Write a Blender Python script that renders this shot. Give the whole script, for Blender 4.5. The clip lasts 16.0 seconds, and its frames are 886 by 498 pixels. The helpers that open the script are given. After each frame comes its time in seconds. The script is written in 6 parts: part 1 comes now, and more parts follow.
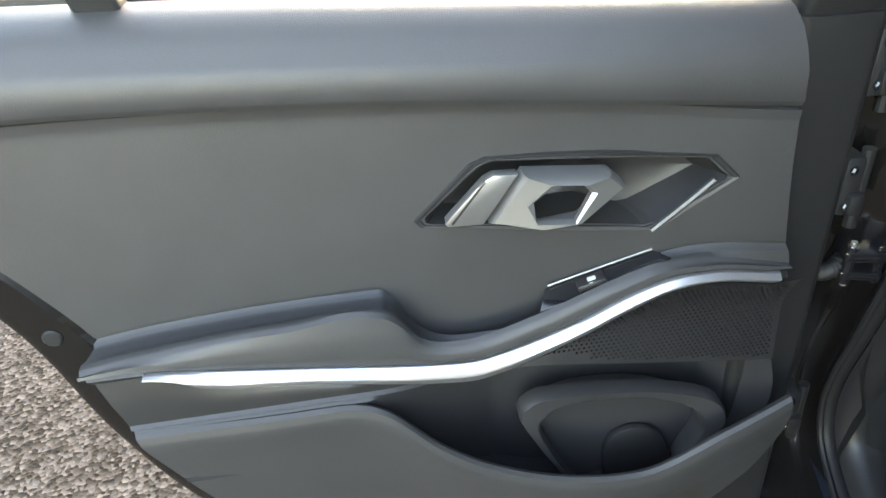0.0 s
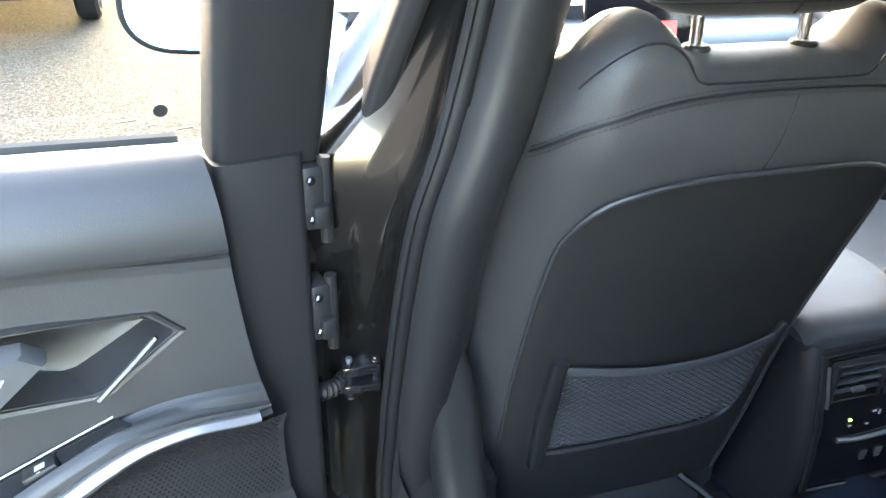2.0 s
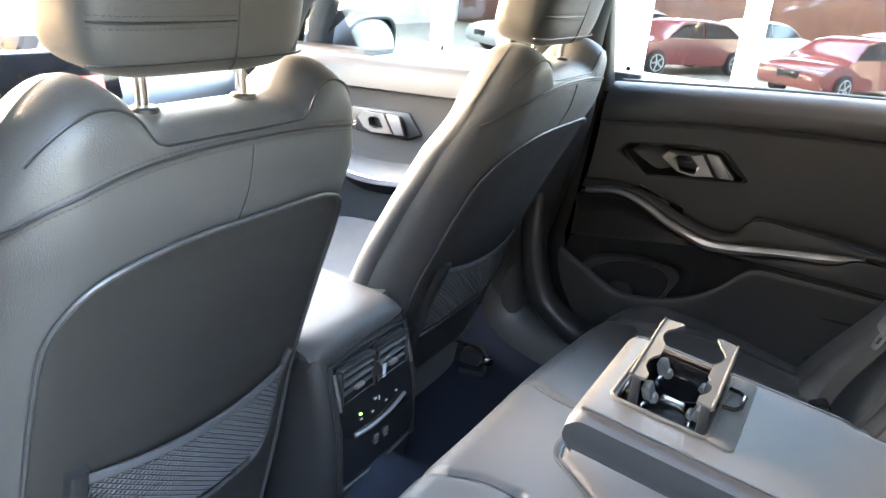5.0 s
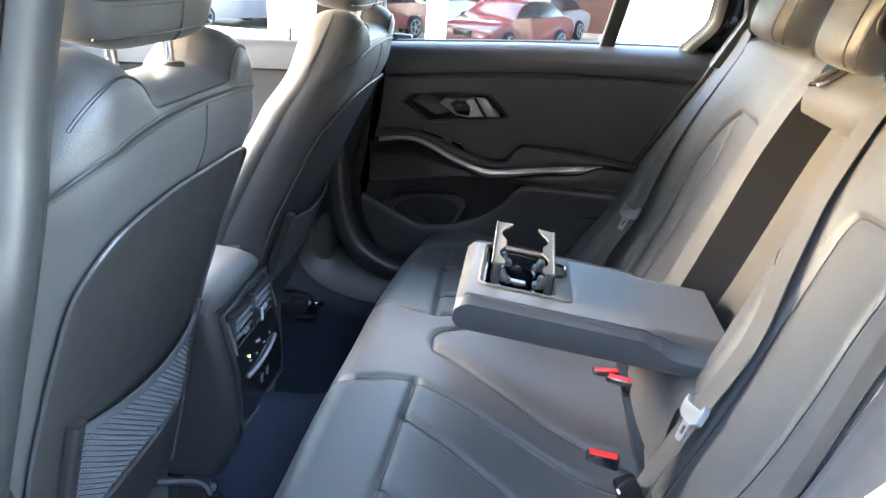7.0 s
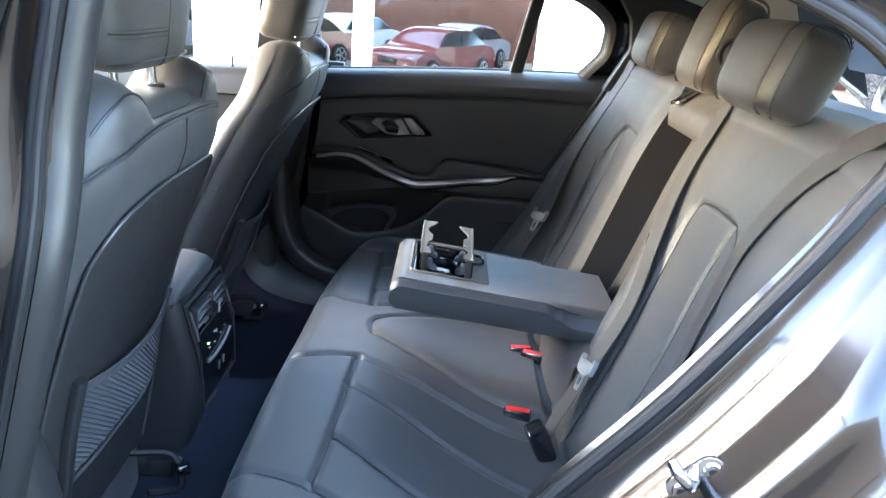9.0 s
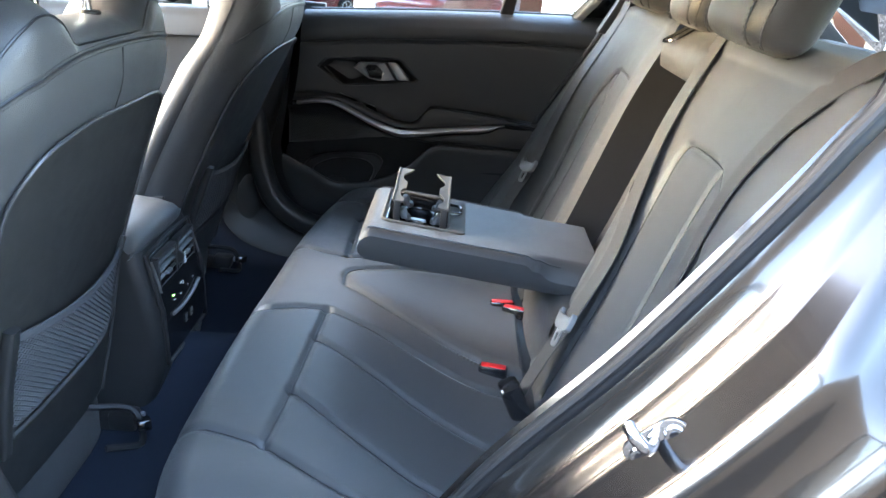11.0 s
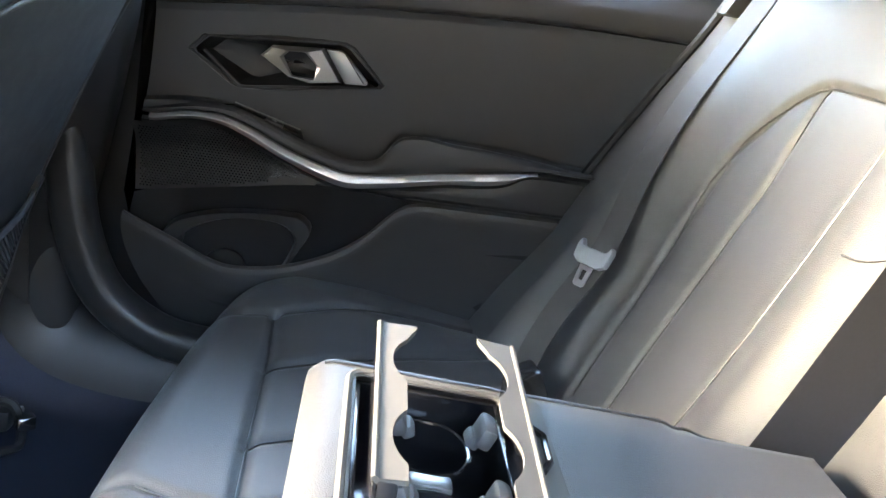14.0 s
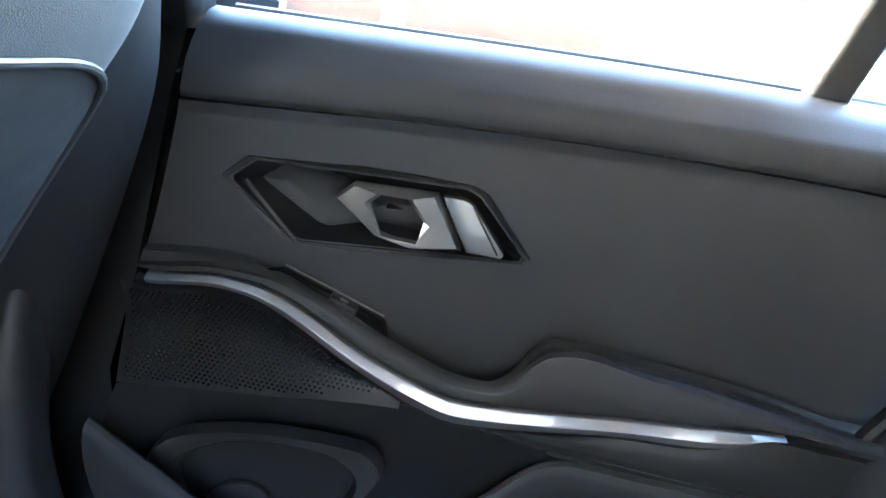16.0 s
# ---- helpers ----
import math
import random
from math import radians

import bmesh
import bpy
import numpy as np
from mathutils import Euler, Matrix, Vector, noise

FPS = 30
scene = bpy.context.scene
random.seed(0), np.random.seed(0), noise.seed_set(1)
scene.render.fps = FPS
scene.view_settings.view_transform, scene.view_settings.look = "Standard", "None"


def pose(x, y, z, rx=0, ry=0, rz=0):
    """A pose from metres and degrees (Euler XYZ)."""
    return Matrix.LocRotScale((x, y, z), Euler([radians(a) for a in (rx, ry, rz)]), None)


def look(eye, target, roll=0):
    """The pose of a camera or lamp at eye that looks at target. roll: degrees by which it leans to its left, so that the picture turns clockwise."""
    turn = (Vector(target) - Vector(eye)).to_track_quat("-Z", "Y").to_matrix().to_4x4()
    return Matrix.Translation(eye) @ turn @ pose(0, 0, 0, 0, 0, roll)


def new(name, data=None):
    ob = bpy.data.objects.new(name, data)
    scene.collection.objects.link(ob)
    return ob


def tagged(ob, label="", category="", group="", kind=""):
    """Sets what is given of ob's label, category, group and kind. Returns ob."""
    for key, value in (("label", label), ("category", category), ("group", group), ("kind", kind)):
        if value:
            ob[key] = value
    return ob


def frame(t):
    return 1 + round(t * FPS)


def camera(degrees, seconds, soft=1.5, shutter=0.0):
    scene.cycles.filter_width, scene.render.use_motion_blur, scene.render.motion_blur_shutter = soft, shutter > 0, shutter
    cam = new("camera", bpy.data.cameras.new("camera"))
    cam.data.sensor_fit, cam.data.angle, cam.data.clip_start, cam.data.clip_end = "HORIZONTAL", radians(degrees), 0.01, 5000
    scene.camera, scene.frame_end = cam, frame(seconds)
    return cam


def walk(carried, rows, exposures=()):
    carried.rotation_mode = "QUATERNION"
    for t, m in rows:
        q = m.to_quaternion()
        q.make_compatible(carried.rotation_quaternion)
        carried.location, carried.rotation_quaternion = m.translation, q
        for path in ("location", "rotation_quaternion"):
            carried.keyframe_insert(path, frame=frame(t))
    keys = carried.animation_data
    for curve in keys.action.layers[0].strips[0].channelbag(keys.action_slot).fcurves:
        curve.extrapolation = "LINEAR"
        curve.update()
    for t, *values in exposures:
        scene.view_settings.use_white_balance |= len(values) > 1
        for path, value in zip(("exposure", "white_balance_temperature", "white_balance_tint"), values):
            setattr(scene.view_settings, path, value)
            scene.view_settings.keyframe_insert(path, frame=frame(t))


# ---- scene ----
cam = camera(63.3, 16.0)
PATH = [
    (0, (-1.023, 0.444, 1.127), (-1.33, 2.111, 0.065), -4.0),
    (0.5, (-1.009, 0.45, 1.125), (-1.179, 2.158, 0.099), -3.0),
    (1, (-0.935, 0.471, 1.141), (-0.92, 2.211, 0.155), -1.9),
    (1.5, (-0.871, 0.499, 1.156), (-0.599, 2.23, 0.192), 0.2),
    (2, (-0.818, 0.491, 1.165), (-0.301, 2.199, 0.261), 1.1),
    (2.5, (-0.797, 0.478, 1.168), (-0.037, 2.119, 0.314), 2.6),
    (3, (-0.785, 0.46, 1.177), (0.188, 2.007, 0.366), 3.8),
    (3.5, (-0.782, 0.443, 1.184), (0.37, 1.88, 0.404), 4.3),
    (4, (-0.784, 0.443, 1.188), (0.542, 1.734, 0.428), 4.6),
    (4.5, (-0.797, 0.469, 1.186), (0.696, 1.573, 0.444), 4.8),
    (4.7, (-0.803, 0.487, 1.178), (0.745, 1.518, 0.441), 4.8),
    (6.8, (-1.058, 0.669, 1.168), (0.786, 0.883, 0.423), 4.2),
    (7, (-1.081, 0.665, 1.169), (0.767, 0.833, 0.423), 4.5),
    (7.5, (-1.103, 0.629, 1.17), (0.755, 0.742, 0.438), 4.4),
    (8, (-1.149, 0.618, 1.188), (0.722, 0.686, 0.485), 4.5),
    (8.5, (-1.244, 0.651, 1.191), (0.641, 0.667, 0.524), 5.0),
    (9, (-1.293, 0.654, 1.187), (0.593, 0.634, 0.524), 5.1),
    (9.2, (-1.308, 0.65, 1.183), (0.578, 0.622, 0.517), 5.1),
    (11.3, (-1.184, 0.557, 1.15), (0.649, 0.575, 0.352), 5.1),
    (11.5, (-1.11, 0.521, 1.157), (0.722, 0.569, 0.355), 4.7),
    (12, (-0.94, 0.518, 1.165), (0.895, 0.592, 0.373), 3.9),
    (12.5, (-0.767, 0.562, 1.175), (1.072, 0.626, 0.391), 3.5),
    (13, (-0.582, 0.607, 1.158), (1.258, 0.612, 0.374), 4.2),
    (13.5, (-0.44, 0.671, 1.082), (1.403, 0.533, 0.318), 6.5),
    (14, (-0.362, 0.704, 0.996), (1.485, 0.46, 0.268), 9.2),
    (14.5, (-0.256, 0.747, 0.991), (1.613, 0.463, 0.339), 10.6),
    (15, (-0.13, 0.75, 1.01), (1.773, 0.49, 0.453), 11.0),
    (15.5, (-0.041, 0.751, 0.999), (1.882, 0.576, 0.478), 11.5),
    (16, (0.084, 0.763, 0.979), (2.014, 0.761, 0.454), 12.6),
]
EXPOSURES = [(0, 5.05, 9000, 16), (1.5, 5.5, 7500, 14), (2.5, 6.15, 7600, 15), (3.5, 6.6, 8000, 16), (4.5, 6.65, 7900, 16), (7, 6.5, 6900, 15), (9, 6.0, 6400, 13), (11.5, 6.05, 6700, 11), (12.5, 6.4, 6900, 9), (13.5, 6.9, 7100, 12), (14.5, 7.4, 6900, 13), (15.2, 7.6, 6400, 11), (16, 7.75, 6200, 10)]
walk(cam, [(t, look(eye, target, roll)) for t, eye, target, roll in PATH], EXPOSURES)

# ---------------------------------------------------------------- light
world = bpy.data.worlds.new("sky")
scene.world = world
world.use_nodes = True
SUN_AZ, SUN_EL = -3.0, 17.0          # degrees: to the right of the car's nose, above the horizon; the sun is veiled
sky = world.node_tree.nodes.new("ShaderNodeTexSky")
sky.sky_type, sky.sun_disc = "NISHITA", False
sky.sun_elevation, sky.sun_rotation = radians(SUN_EL), radians(SUN_AZ)
back = world.node_tree.nodes["Background"]
back.inputs["Strength"].default_value = 0.15
world.node_tree.links.new(sky.outputs[0], back.inputs["Color"])
sun = new("sun", bpy.data.lights.new("sun", "SUN"))
sun.data.energy, sun.data.angle, sun.data.color = 0.24, radians(38), (1.0, 0.93, 0.82)
_d = Vector((math.sin(radians(SUN_AZ)) * math.cos(radians(SUN_EL)), math.cos(radians(SUN_AZ)) * math.cos(radians(SUN_EL)), math.sin(radians(SUN_EL))))
sun.matrix_world = look(_d * 30, (0, 0, 0))


# ---------------------------------------------------------------- materials
def material(name, color, rough=0.5, metal=0.0, vary=0.15, scale=40.0, bump=0.0, bump_scale=600.0, stain=0.0, stain_scale=6.0,
             coat=0.0, spec=0.5, voronoi=False, transmission=0.0, alpha=1.0, sheen=0.0, rough_vary=0.08):
    m = bpy.data.materials.new(name)
    m.use_nodes = True
    nt = m.node_tree
    b = nt.nodes["Principled BSDF"]
    b.inputs["Metallic"].default_value = metal
    b.inputs["Coat Weight"].default_value = coat
    b.inputs["Coat Roughness"].default_value = 0.04
    b.inputs["Specular IOR Level"].default_value = spec
    b.inputs["Transmission Weight"].default_value = transmission
    b.inputs["Alpha"].default_value = alpha
    b.inputs["Sheen Weight"].default_value = sheen
    tc = nt.nodes.new("ShaderNodeTexCoord")
    n1 = nt.nodes.new("ShaderNodeTexNoise")
    n1.inputs["Scale"].default_value, n1.inputs["Detail"].default_value = scale, 6.0
    n2 = nt.nodes.new("ShaderNodeTexNoise")
    n2.inputs["Scale"].default_value, n2.inputs["Detail"].default_value = stain_scale, 4.0
    for n in (n1, n2):
        nt.links.new(tc.outputs["Object"], n.inputs["Vector"])
    add = nt.nodes.new("ShaderNodeMath")
    add.operation = "MULTIPLY_ADD"
    nt.links.new(n1.outputs["Fac"], add.inputs[0])
    add.inputs[1].default_value = vary * 2
    mul = nt.nodes.new("ShaderNodeMath")
    mul.operation = "MULTIPLY_ADD"
    nt.links.new(n2.outputs["Fac"], mul.inputs[0])
    mul.inputs[1].default_value, mul.inputs[2].default_value = stain * 2, 1.0 - vary - stain
    nt.links.new(mul.outputs[0], add.inputs[2])
    mix = nt.nodes.new("ShaderNodeVectorMath")
    mix.operation = "SCALE"
    mix.inputs[0].default_value = color
    nt.links.new(add.outputs[0], mix.inputs["Scale"])
    nt.links.new(mix.outputs[0], b.inputs["Base Color"])
    r = nt.nodes.new("ShaderNodeMapRange")
    r.inputs["To Min"].default_value, r.inputs["To Max"].default_value = max(0.0, rough - rough_vary), min(1.0, rough + rough_vary)
    nt.links.new(n1.outputs["Fac"], r.inputs["Value"])
    nt.links.new(r.outputs[0], b.inputs["Roughness"])
    if bump:
        t = nt.nodes.new("ShaderNodeTexVoronoi" if voronoi else "ShaderNodeTexNoise")
        t.inputs["Scale"].default_value = bump_scale
        nt.links.new(tc.outputs["Object"], t.inputs["Vector"])
        bp = nt.nodes.new("ShaderNodeBump")
        bp.inputs["Strength"].default_value, bp.inputs["Distance"].default_value = bump, 0.001
        nt.links.new(t.outputs["Distance" if voronoi else "Fac"], bp.inputs["Height"])
        nt.links.new(bp.outputs[0], b.inputs["Normal"])
    return m


def glass(name, tint=(0.9, 0.95, 0.93)):
    """Thin tinted glass: clear, with a mirror sheen that grows at grazing angles."""
    m = bpy.data.materials.new(name)
    m.use_nodes = True
    nt = m.node_tree
    nt.nodes.remove(nt.nodes["Principled BSDF"])
    out = nt.nodes["Material Output"]
    tr, gl, mix, fr = (nt.nodes.new(k) for k in ("ShaderNodeBsdfTransparent", "ShaderNodeBsdfGlossy", "ShaderNodeMixShader", "ShaderNodeFresnel"))
    tr.inputs["Color"].default_value = (*tint, 1)
    gl.inputs["Roughness"].default_value = 0.0
    fr.inputs["IOR"].default_value = 1.5
    nt.links.new(fr.outputs[0], mix.inputs[0])
    nt.links.new(tr.outputs[0], mix.inputs[1])
    nt.links.new(gl.outputs[0], mix.inputs[2])
    nt.links.new(mix.outputs[0], out.inputs["Surface"])
    return m


def glow(name, color, strength):
    m = bpy.data.materials.new(name)
    m.use_nodes = True
    b = m.node_tree.nodes["Principled BSDF"]
    b.inputs["Base Color"].default_value = (*color, 1)
    b.inputs["Emission Color"].default_value = (*color, 1)
    b.inputs["Emission Strength"].default_value = strength
    return m


LEATHER = material("black leather", (0.035, 0.0345, 0.0346), 0.47, spec=0.42, vary=0.12, scale=30, bump=0.25, bump_scale=900, voronoi=True, stain=0.08, sheen=0.05)
STITCH = material("dark thread", (0.016, 0.016, 0.017), 0.7, vary=0.1)
PIPING = material("leather piping", (0.012, 0.012, 0.013), 0.4)
GRAIN = material("grained door plastic", (0.027, 0.0268, 0.0272), 0.48, spec=0.34, vary=0.12, scale=25, bump=0.16, bump_scale=1000, voronoi=True, stain=0.1)
HARD = material("hard black plastic", (0.015, 0.015, 0.0155), 0.42, spec=0.34, vary=0.12, scale=60, bump=0.2, bump_scale=1200, stain=0.1)
SHELL = material("seat shell plastic", (0.018, 0.0175, 0.017), 0.46, spec=0.34, vary=0.12, scale=50, bump=0.25, bump_scale=1000, stain=0.12)
EDGE = material("polished shell edge", (0.030, 0.030, 0.031), 0.42, vary=0.1)
EDGEDARK = material("grey moulded plastic", (0.026, 0.026, 0.027), 0.38, vary=0.1)
FELT = material("black felt", (0.006, 0.006, 0.007), 0.95, vary=0.2, scale=300)
GLOSS = material("gloss black plastic", (0.008, 0.008, 0.009), 0.12, vary=0.1, rough_vary=0.04)
RUBBER = material("black rubber", (0.010, 0.010, 0.0105), 0.55, spec=0.25, vary=0.15, scale=80)
CARPET = material("charcoal carpet", (0.014, 0.018, 0.028), 0.95, spec=0.1, vary=0.4, scale=500, bump=0.8, bump_scale=900, stain=0.15)
NETM = material("black elastic net", (0.038, 0.040, 0.044), 0.6, spec=0.3, vary=0.1)
ALU = material("brushed aluminium trim", (0.47, 0.47, 0.485), 0.36, metal=0.9, vary=0.05, scale=200)
SATIN = material("satin silver plastic", (0.23, 0.226, 0.222), 0.38, metal=0.75, vary=0.05, scale=100)
CHROME = material("chrome", (0.75, 0.75, 0.76), 0.08, metal=1.0, vary=0.03, rough_vary=0.03)
STEEL = material("zinc steel", (0.42, 0.42, 0.43), 0.35, metal=0.9, vary=0.15, scale=120)
CUPGREY = material("grey cup holder plastic", (0.075, 0.072, 0.066), 0.62, spec=0.15, vary=0.06)
PAINT = material("dark grey metallic paint", (0.036, 0.033, 0.031), 0.18, metal=0.85, vary=0.10, scale=900, coat=0.30, stain=0.06, rough_vary=0.04)
BELT = material("woven seat belt", (0.030, 0.028, 0.027), 0.6, vary=0.25, scale=900, bump=0.4, bump_scale=1500)
RED = material("red release button", (0.60, 0.02, 0.02), 0.35)
WHITEMARK = material("white printed mark", (0.42, 0.42, 0.42), 0.5)
# Lining kept paler than a dark cloth, as a reflector filling the cabin.
HEAD = material("roof lining lightened for bounce", (0.38, 0.37, 0.355), 0.95, vary=0.1, scale=300)
GLASS = glass("side glass", (0.88, 0.94, 0.92))
MIRROR = material("mirror glass", (0.28, 0.44, 0.56), 0.01, metal=1.0, vary=0.0, rough_vary=0.0)
def aggregate():
    """Worn asphalt: pale and dark stones of a few millimetres in a grey binder."""
    m = bpy.data.materials.new("worn aggregate asphalt")
    m.use_nodes = True
    nt = m.node_tree
    b = nt.nodes["Principled BSDF"]
    b.inputs["Roughness"].default_value = 0.92
    b.inputs["Specular IOR Level"].default_value = 0.08
    tc = nt.nodes.new("ShaderNodeTexCoord")
    vo = nt.nodes.new("ShaderNodeTexVoronoi")
    vo.inputs["Scale"].default_value = 105.0
    n2 = nt.nodes.new("ShaderNodeTexNoise")
    n2.inputs["Scale"].default_value, n2.inputs["Detail"].default_value = 0.8, 5.0
    for n in (vo, n2):
        nt.links.new(tc.outputs["Object"], n.inputs["Vector"])
    sep = nt.nodes.new("ShaderNodeSeparateColor")
    nt.links.new(vo.outputs["Color"], sep.inputs[0])
    ramp = nt.nodes.new("ShaderNodeValToRGB")
    stops = [(0.0, (0.006, 0.0055, 0.0045)), (0.25, (0.014, 0.0125, 0.0105)), (0.5, (0.026, 0.0235, 0.020)), (0.75, (0.042, 0.0385, 0.034)), (1.0, (0.070, 0.065, 0.058))]
    while len(ramp.color_ramp.elements) < len(stops):
        ramp.color_ramp.elements.new(0.5)
    for e, (p, c) in zip(ramp.color_ramp.elements, stops):
        e.position, e.color = p, (*c, 1)
    nt.links.new(sep.outputs[0], ramp.inputs[0])
    mr = nt.nodes.new("ShaderNodeMapRange")
    mr.inputs["To Min"].default_value, mr.inputs["To Max"].default_value = 0.75, 1.25
    nt.links.new(n2.outputs["Fac"], mr.inputs["Value"])
    sc = nt.nodes.new("ShaderNodeVectorMath")
    sc.operation = "SCALE"
    nt.links.new(ramp.outputs[0], sc.inputs[0])
    nt.links.new(mr.outputs[0], sc.inputs["Scale"])
    nt.links.new(sc.outputs[0], b.inputs["Base Color"])
    bp = nt.nodes.new("ShaderNodeBump")
    bp.inputs["Strength"].default_value, bp.inputs["Distance"].default_value = 0.9, 0.004
    nt.links.new(vo.outputs["Distance"], bp.inputs["Height"])
    nt.links.new(bp.outputs[0], b.inputs["Normal"])
    return m


ASPHALT = aggregate()
SHOPGLASS = glass("showroom glass", (0.40, 0.42, 0.42))
WALLW = material("white facade", (0.78, 0.78, 0.76), 0.7, vary=0.04, scale=3, stain=0.04)


# ---------------------------------------------------------------- mesh tools
XF = [Matrix.Identity(4)]


def thing(name, at, label, category, group="", kind=""):
    ob = new(name)
    ob.location = XF[-1] @ Vector(at)
    ob.empty_display_size = 0.05
    bpy.context.view_layer.update()
    return tagged(ob, label, category, group, kind)


def obj(name, vf, mat, parent=None, label="", category="", kind="", smooth=True, group="", angle=40):
    v, f = vf
    m = XF[-1]
    a = np.array(m)
    v = np.asarray(v, float).reshape(-1, 3) @ a[:3, :3].T + a[:3, 3]
    if m.determinant() < 0:
        f = [tuple(reversed(q)) for q in f]
    me = bpy.data.meshes.new(name)
    me.from_pydata(v.tolist(), [], [tuple(int(i) for i in q) for q in f])
    bm = bmesh.new()
    bm.from_mesh(me)
    bmesh.ops.remove_doubles(bm, verts=bm.verts, dist=1e-6)
    bm.to_mesh(me)
    bm.free()
    if smooth:
        me.shade_smooth()
        me.set_sharp_from_angle(angle=radians(angle))
    me.materials.append(mat)
    ob = new(name, me)
    if parent is not None:
        ob.parent = parent
        ob.matrix_parent_inverse = (Matrix.Translation(-parent_place(parent)))
    return tagged(ob, label, category, group, kind)


def parent_place(p):
    return Vector(p.location) if p.data is None else Vector((0, 0, 0))


def join(*parts):
    vs, fs, n = [], [], 0
    for v, f in parts:
        v = np.asarray(v, float).reshape(-1, 3)
        vs.append(v)
        fs += [tuple(i + n for i in q) for q in f]
        n += len(v)
    return np.concatenate(vs), fs


def grid(fn, us, vs, closed_u=False, flip=False):
    pts = [fn(u, v) for v in vs for u in us]
    w, h = len(us), len(vs)
    fs = []
    for j in range(h - 1):
        for i in range(w if closed_u else w - 1):
            k = (i + 1) % w
            q = (j * w + i, j * w + k, (j + 1) * w + k, (j + 1) * w + i)
            fs.append(q[::-1] if flip else q)
    return np.array(pts, float), fs


def lin(a, b, n):
    return [a + (b - a) * i / (n - 1) for i in range(n)]


def smooth1(xs, ys):
    """A smooth curve through a table."""
    xs, ys = np.array(xs, float), np.array(ys, float)
    if xs[0] > xs[-1]:
        xs, ys = xs[::-1], ys[::-1]
    d = np.diff(ys) / np.diff(xs)
    m = np.concatenate(([d[0]], (d[1:] + d[:-1]) / 2, [d[-1]]))
    for i in range(1, len(m) - 1):
        if d[i - 1] * d[i] <= 0:
            m[i] = 0

    def f(x):
        x = min(max(x, xs[0]), xs[-1])
        i = min(int(np.searchsorted(xs, x, "right")) - 1, len(xs) - 2)
        h = xs[i + 1] - xs[i]
        t = (x - xs[i]) / h
        return float((2 * t**3 - 3 * t**2 + 1) * ys[i] + (t**3 - 2 * t**2 + t) * h * m[i] + (3 * t**2 - 2 * t**3) * ys[i + 1] + (t**3 - t**2) * h * m[i + 1])
    return f


def path3(pts, n):
    """n points along a smooth curve through pts."""
    pts = [Vector(p) for p in pts]
    s = [0.0]
    for a, b in zip(pts, pts[1:]):
        s.append(s[-1] + max((b - a).length, 1e-6))
    f = [smooth1(s, [p[k] for p in pts]) for k in range(3)]
    return [Vector([g(t) for g in f]) for t in lin(0, s[-1], n)]


def tube(pts, r, n=8, closed=False):
    pts = [Vector(p) for p in pts]
    k = len(pts)
    rs = r if isinstance(r, (list, tuple)) else [r] * k
    out, up = [], None
    for i, p in enumerate(pts):
        a = pts[(i - 1) % k] if closed or i else pts[0]
        b = pts[(i + 1) % k] if closed or i < k - 1 else pts[-1]
        t = (b - a).normalized()
        if up is None:
            up = Vector((0, 0, 1)) if abs(t.z) < 0.9 else Vector((1, 0, 0))
        side = t.cross(up).normalized()
        up = side.cross(t).normalized()
        out += [p + (side * math.cos(2 * math.pi * j / n) + up * math.sin(2 * math.pi * j / n)) * rs[i] for j in range(n)]
    fs = []
    for i in range(k if closed else k - 1):
        q = (i + 1) % k
        fs += [(i * n + j, q * n + j, q * n + (j + 1) % n, i * n + (j + 1) % n)[::-1] for j in range(n)]
    if not closed:
        fs += [tuple(range(n))[::1], tuple((k - 1) * n + j for j in reversed(range(n)))]
    return np.array([tuple(p) for p in out]), fs


def sweep(pts, profile, ref, closed=True, caps=True):
    """A profile of (across, along ref) carried along a path; across = path x ref."""
    pts = [Vector(p) for p in pts]
    k, n = len(pts), len(profile)
    out = []
    for i, p in enumerate(pts):
        r = Vector(ref[i]) if isinstance(ref, list) else Vector(ref)
        t = (pts[min(i + 1, k - 1)] - pts[max(i - 1, 0)]).normalized()
        side = t.cross(r).normalized()
        up = side.cross(t).normalized()
        pr = profile(i / (k - 1)) if callable(profile) else profile
        out += [p + side * a + up * b for a, b in pr]
    n = len(out) // k
    fs = []
    for i in range(k - 1):
        for j in range(n if closed else n - 1):
            fs.append((i * n + j, i * n + (j + 1) % n, (i + 1) * n + (j + 1) % n, (i + 1) * n + j))
    if closed and caps:
        fs += [tuple(range(n))[::-1], tuple((k - 1) * n + j for j in range(n))]
    return np.array([tuple(p) for p in out]), fs


def rounded(w, h, r, n=4):
    """A rounded rectangle outline, centred."""
    out = []
    for cx, cy, a0 in ((w / 2 - r, h / 2 - r, 0), (-w / 2 + r, h / 2 - r, 90), (-w / 2 + r, -h / 2 + r, 180), (w / 2 - r, -h / 2 + r, 270)):
        for i in range(n + 1):
            a = radians(a0 + 90 * i / n)
            out.append((cx + r * math.cos(a), cy + r * math.sin(a)))
    return out


def from_bm(bm):
    bm.verts.index_update()
    r = np.array([tuple(v.co) for v in bm.verts]), [tuple(v.index for v in f.verts) for f in bm.faces]
    bm.free()
    return r


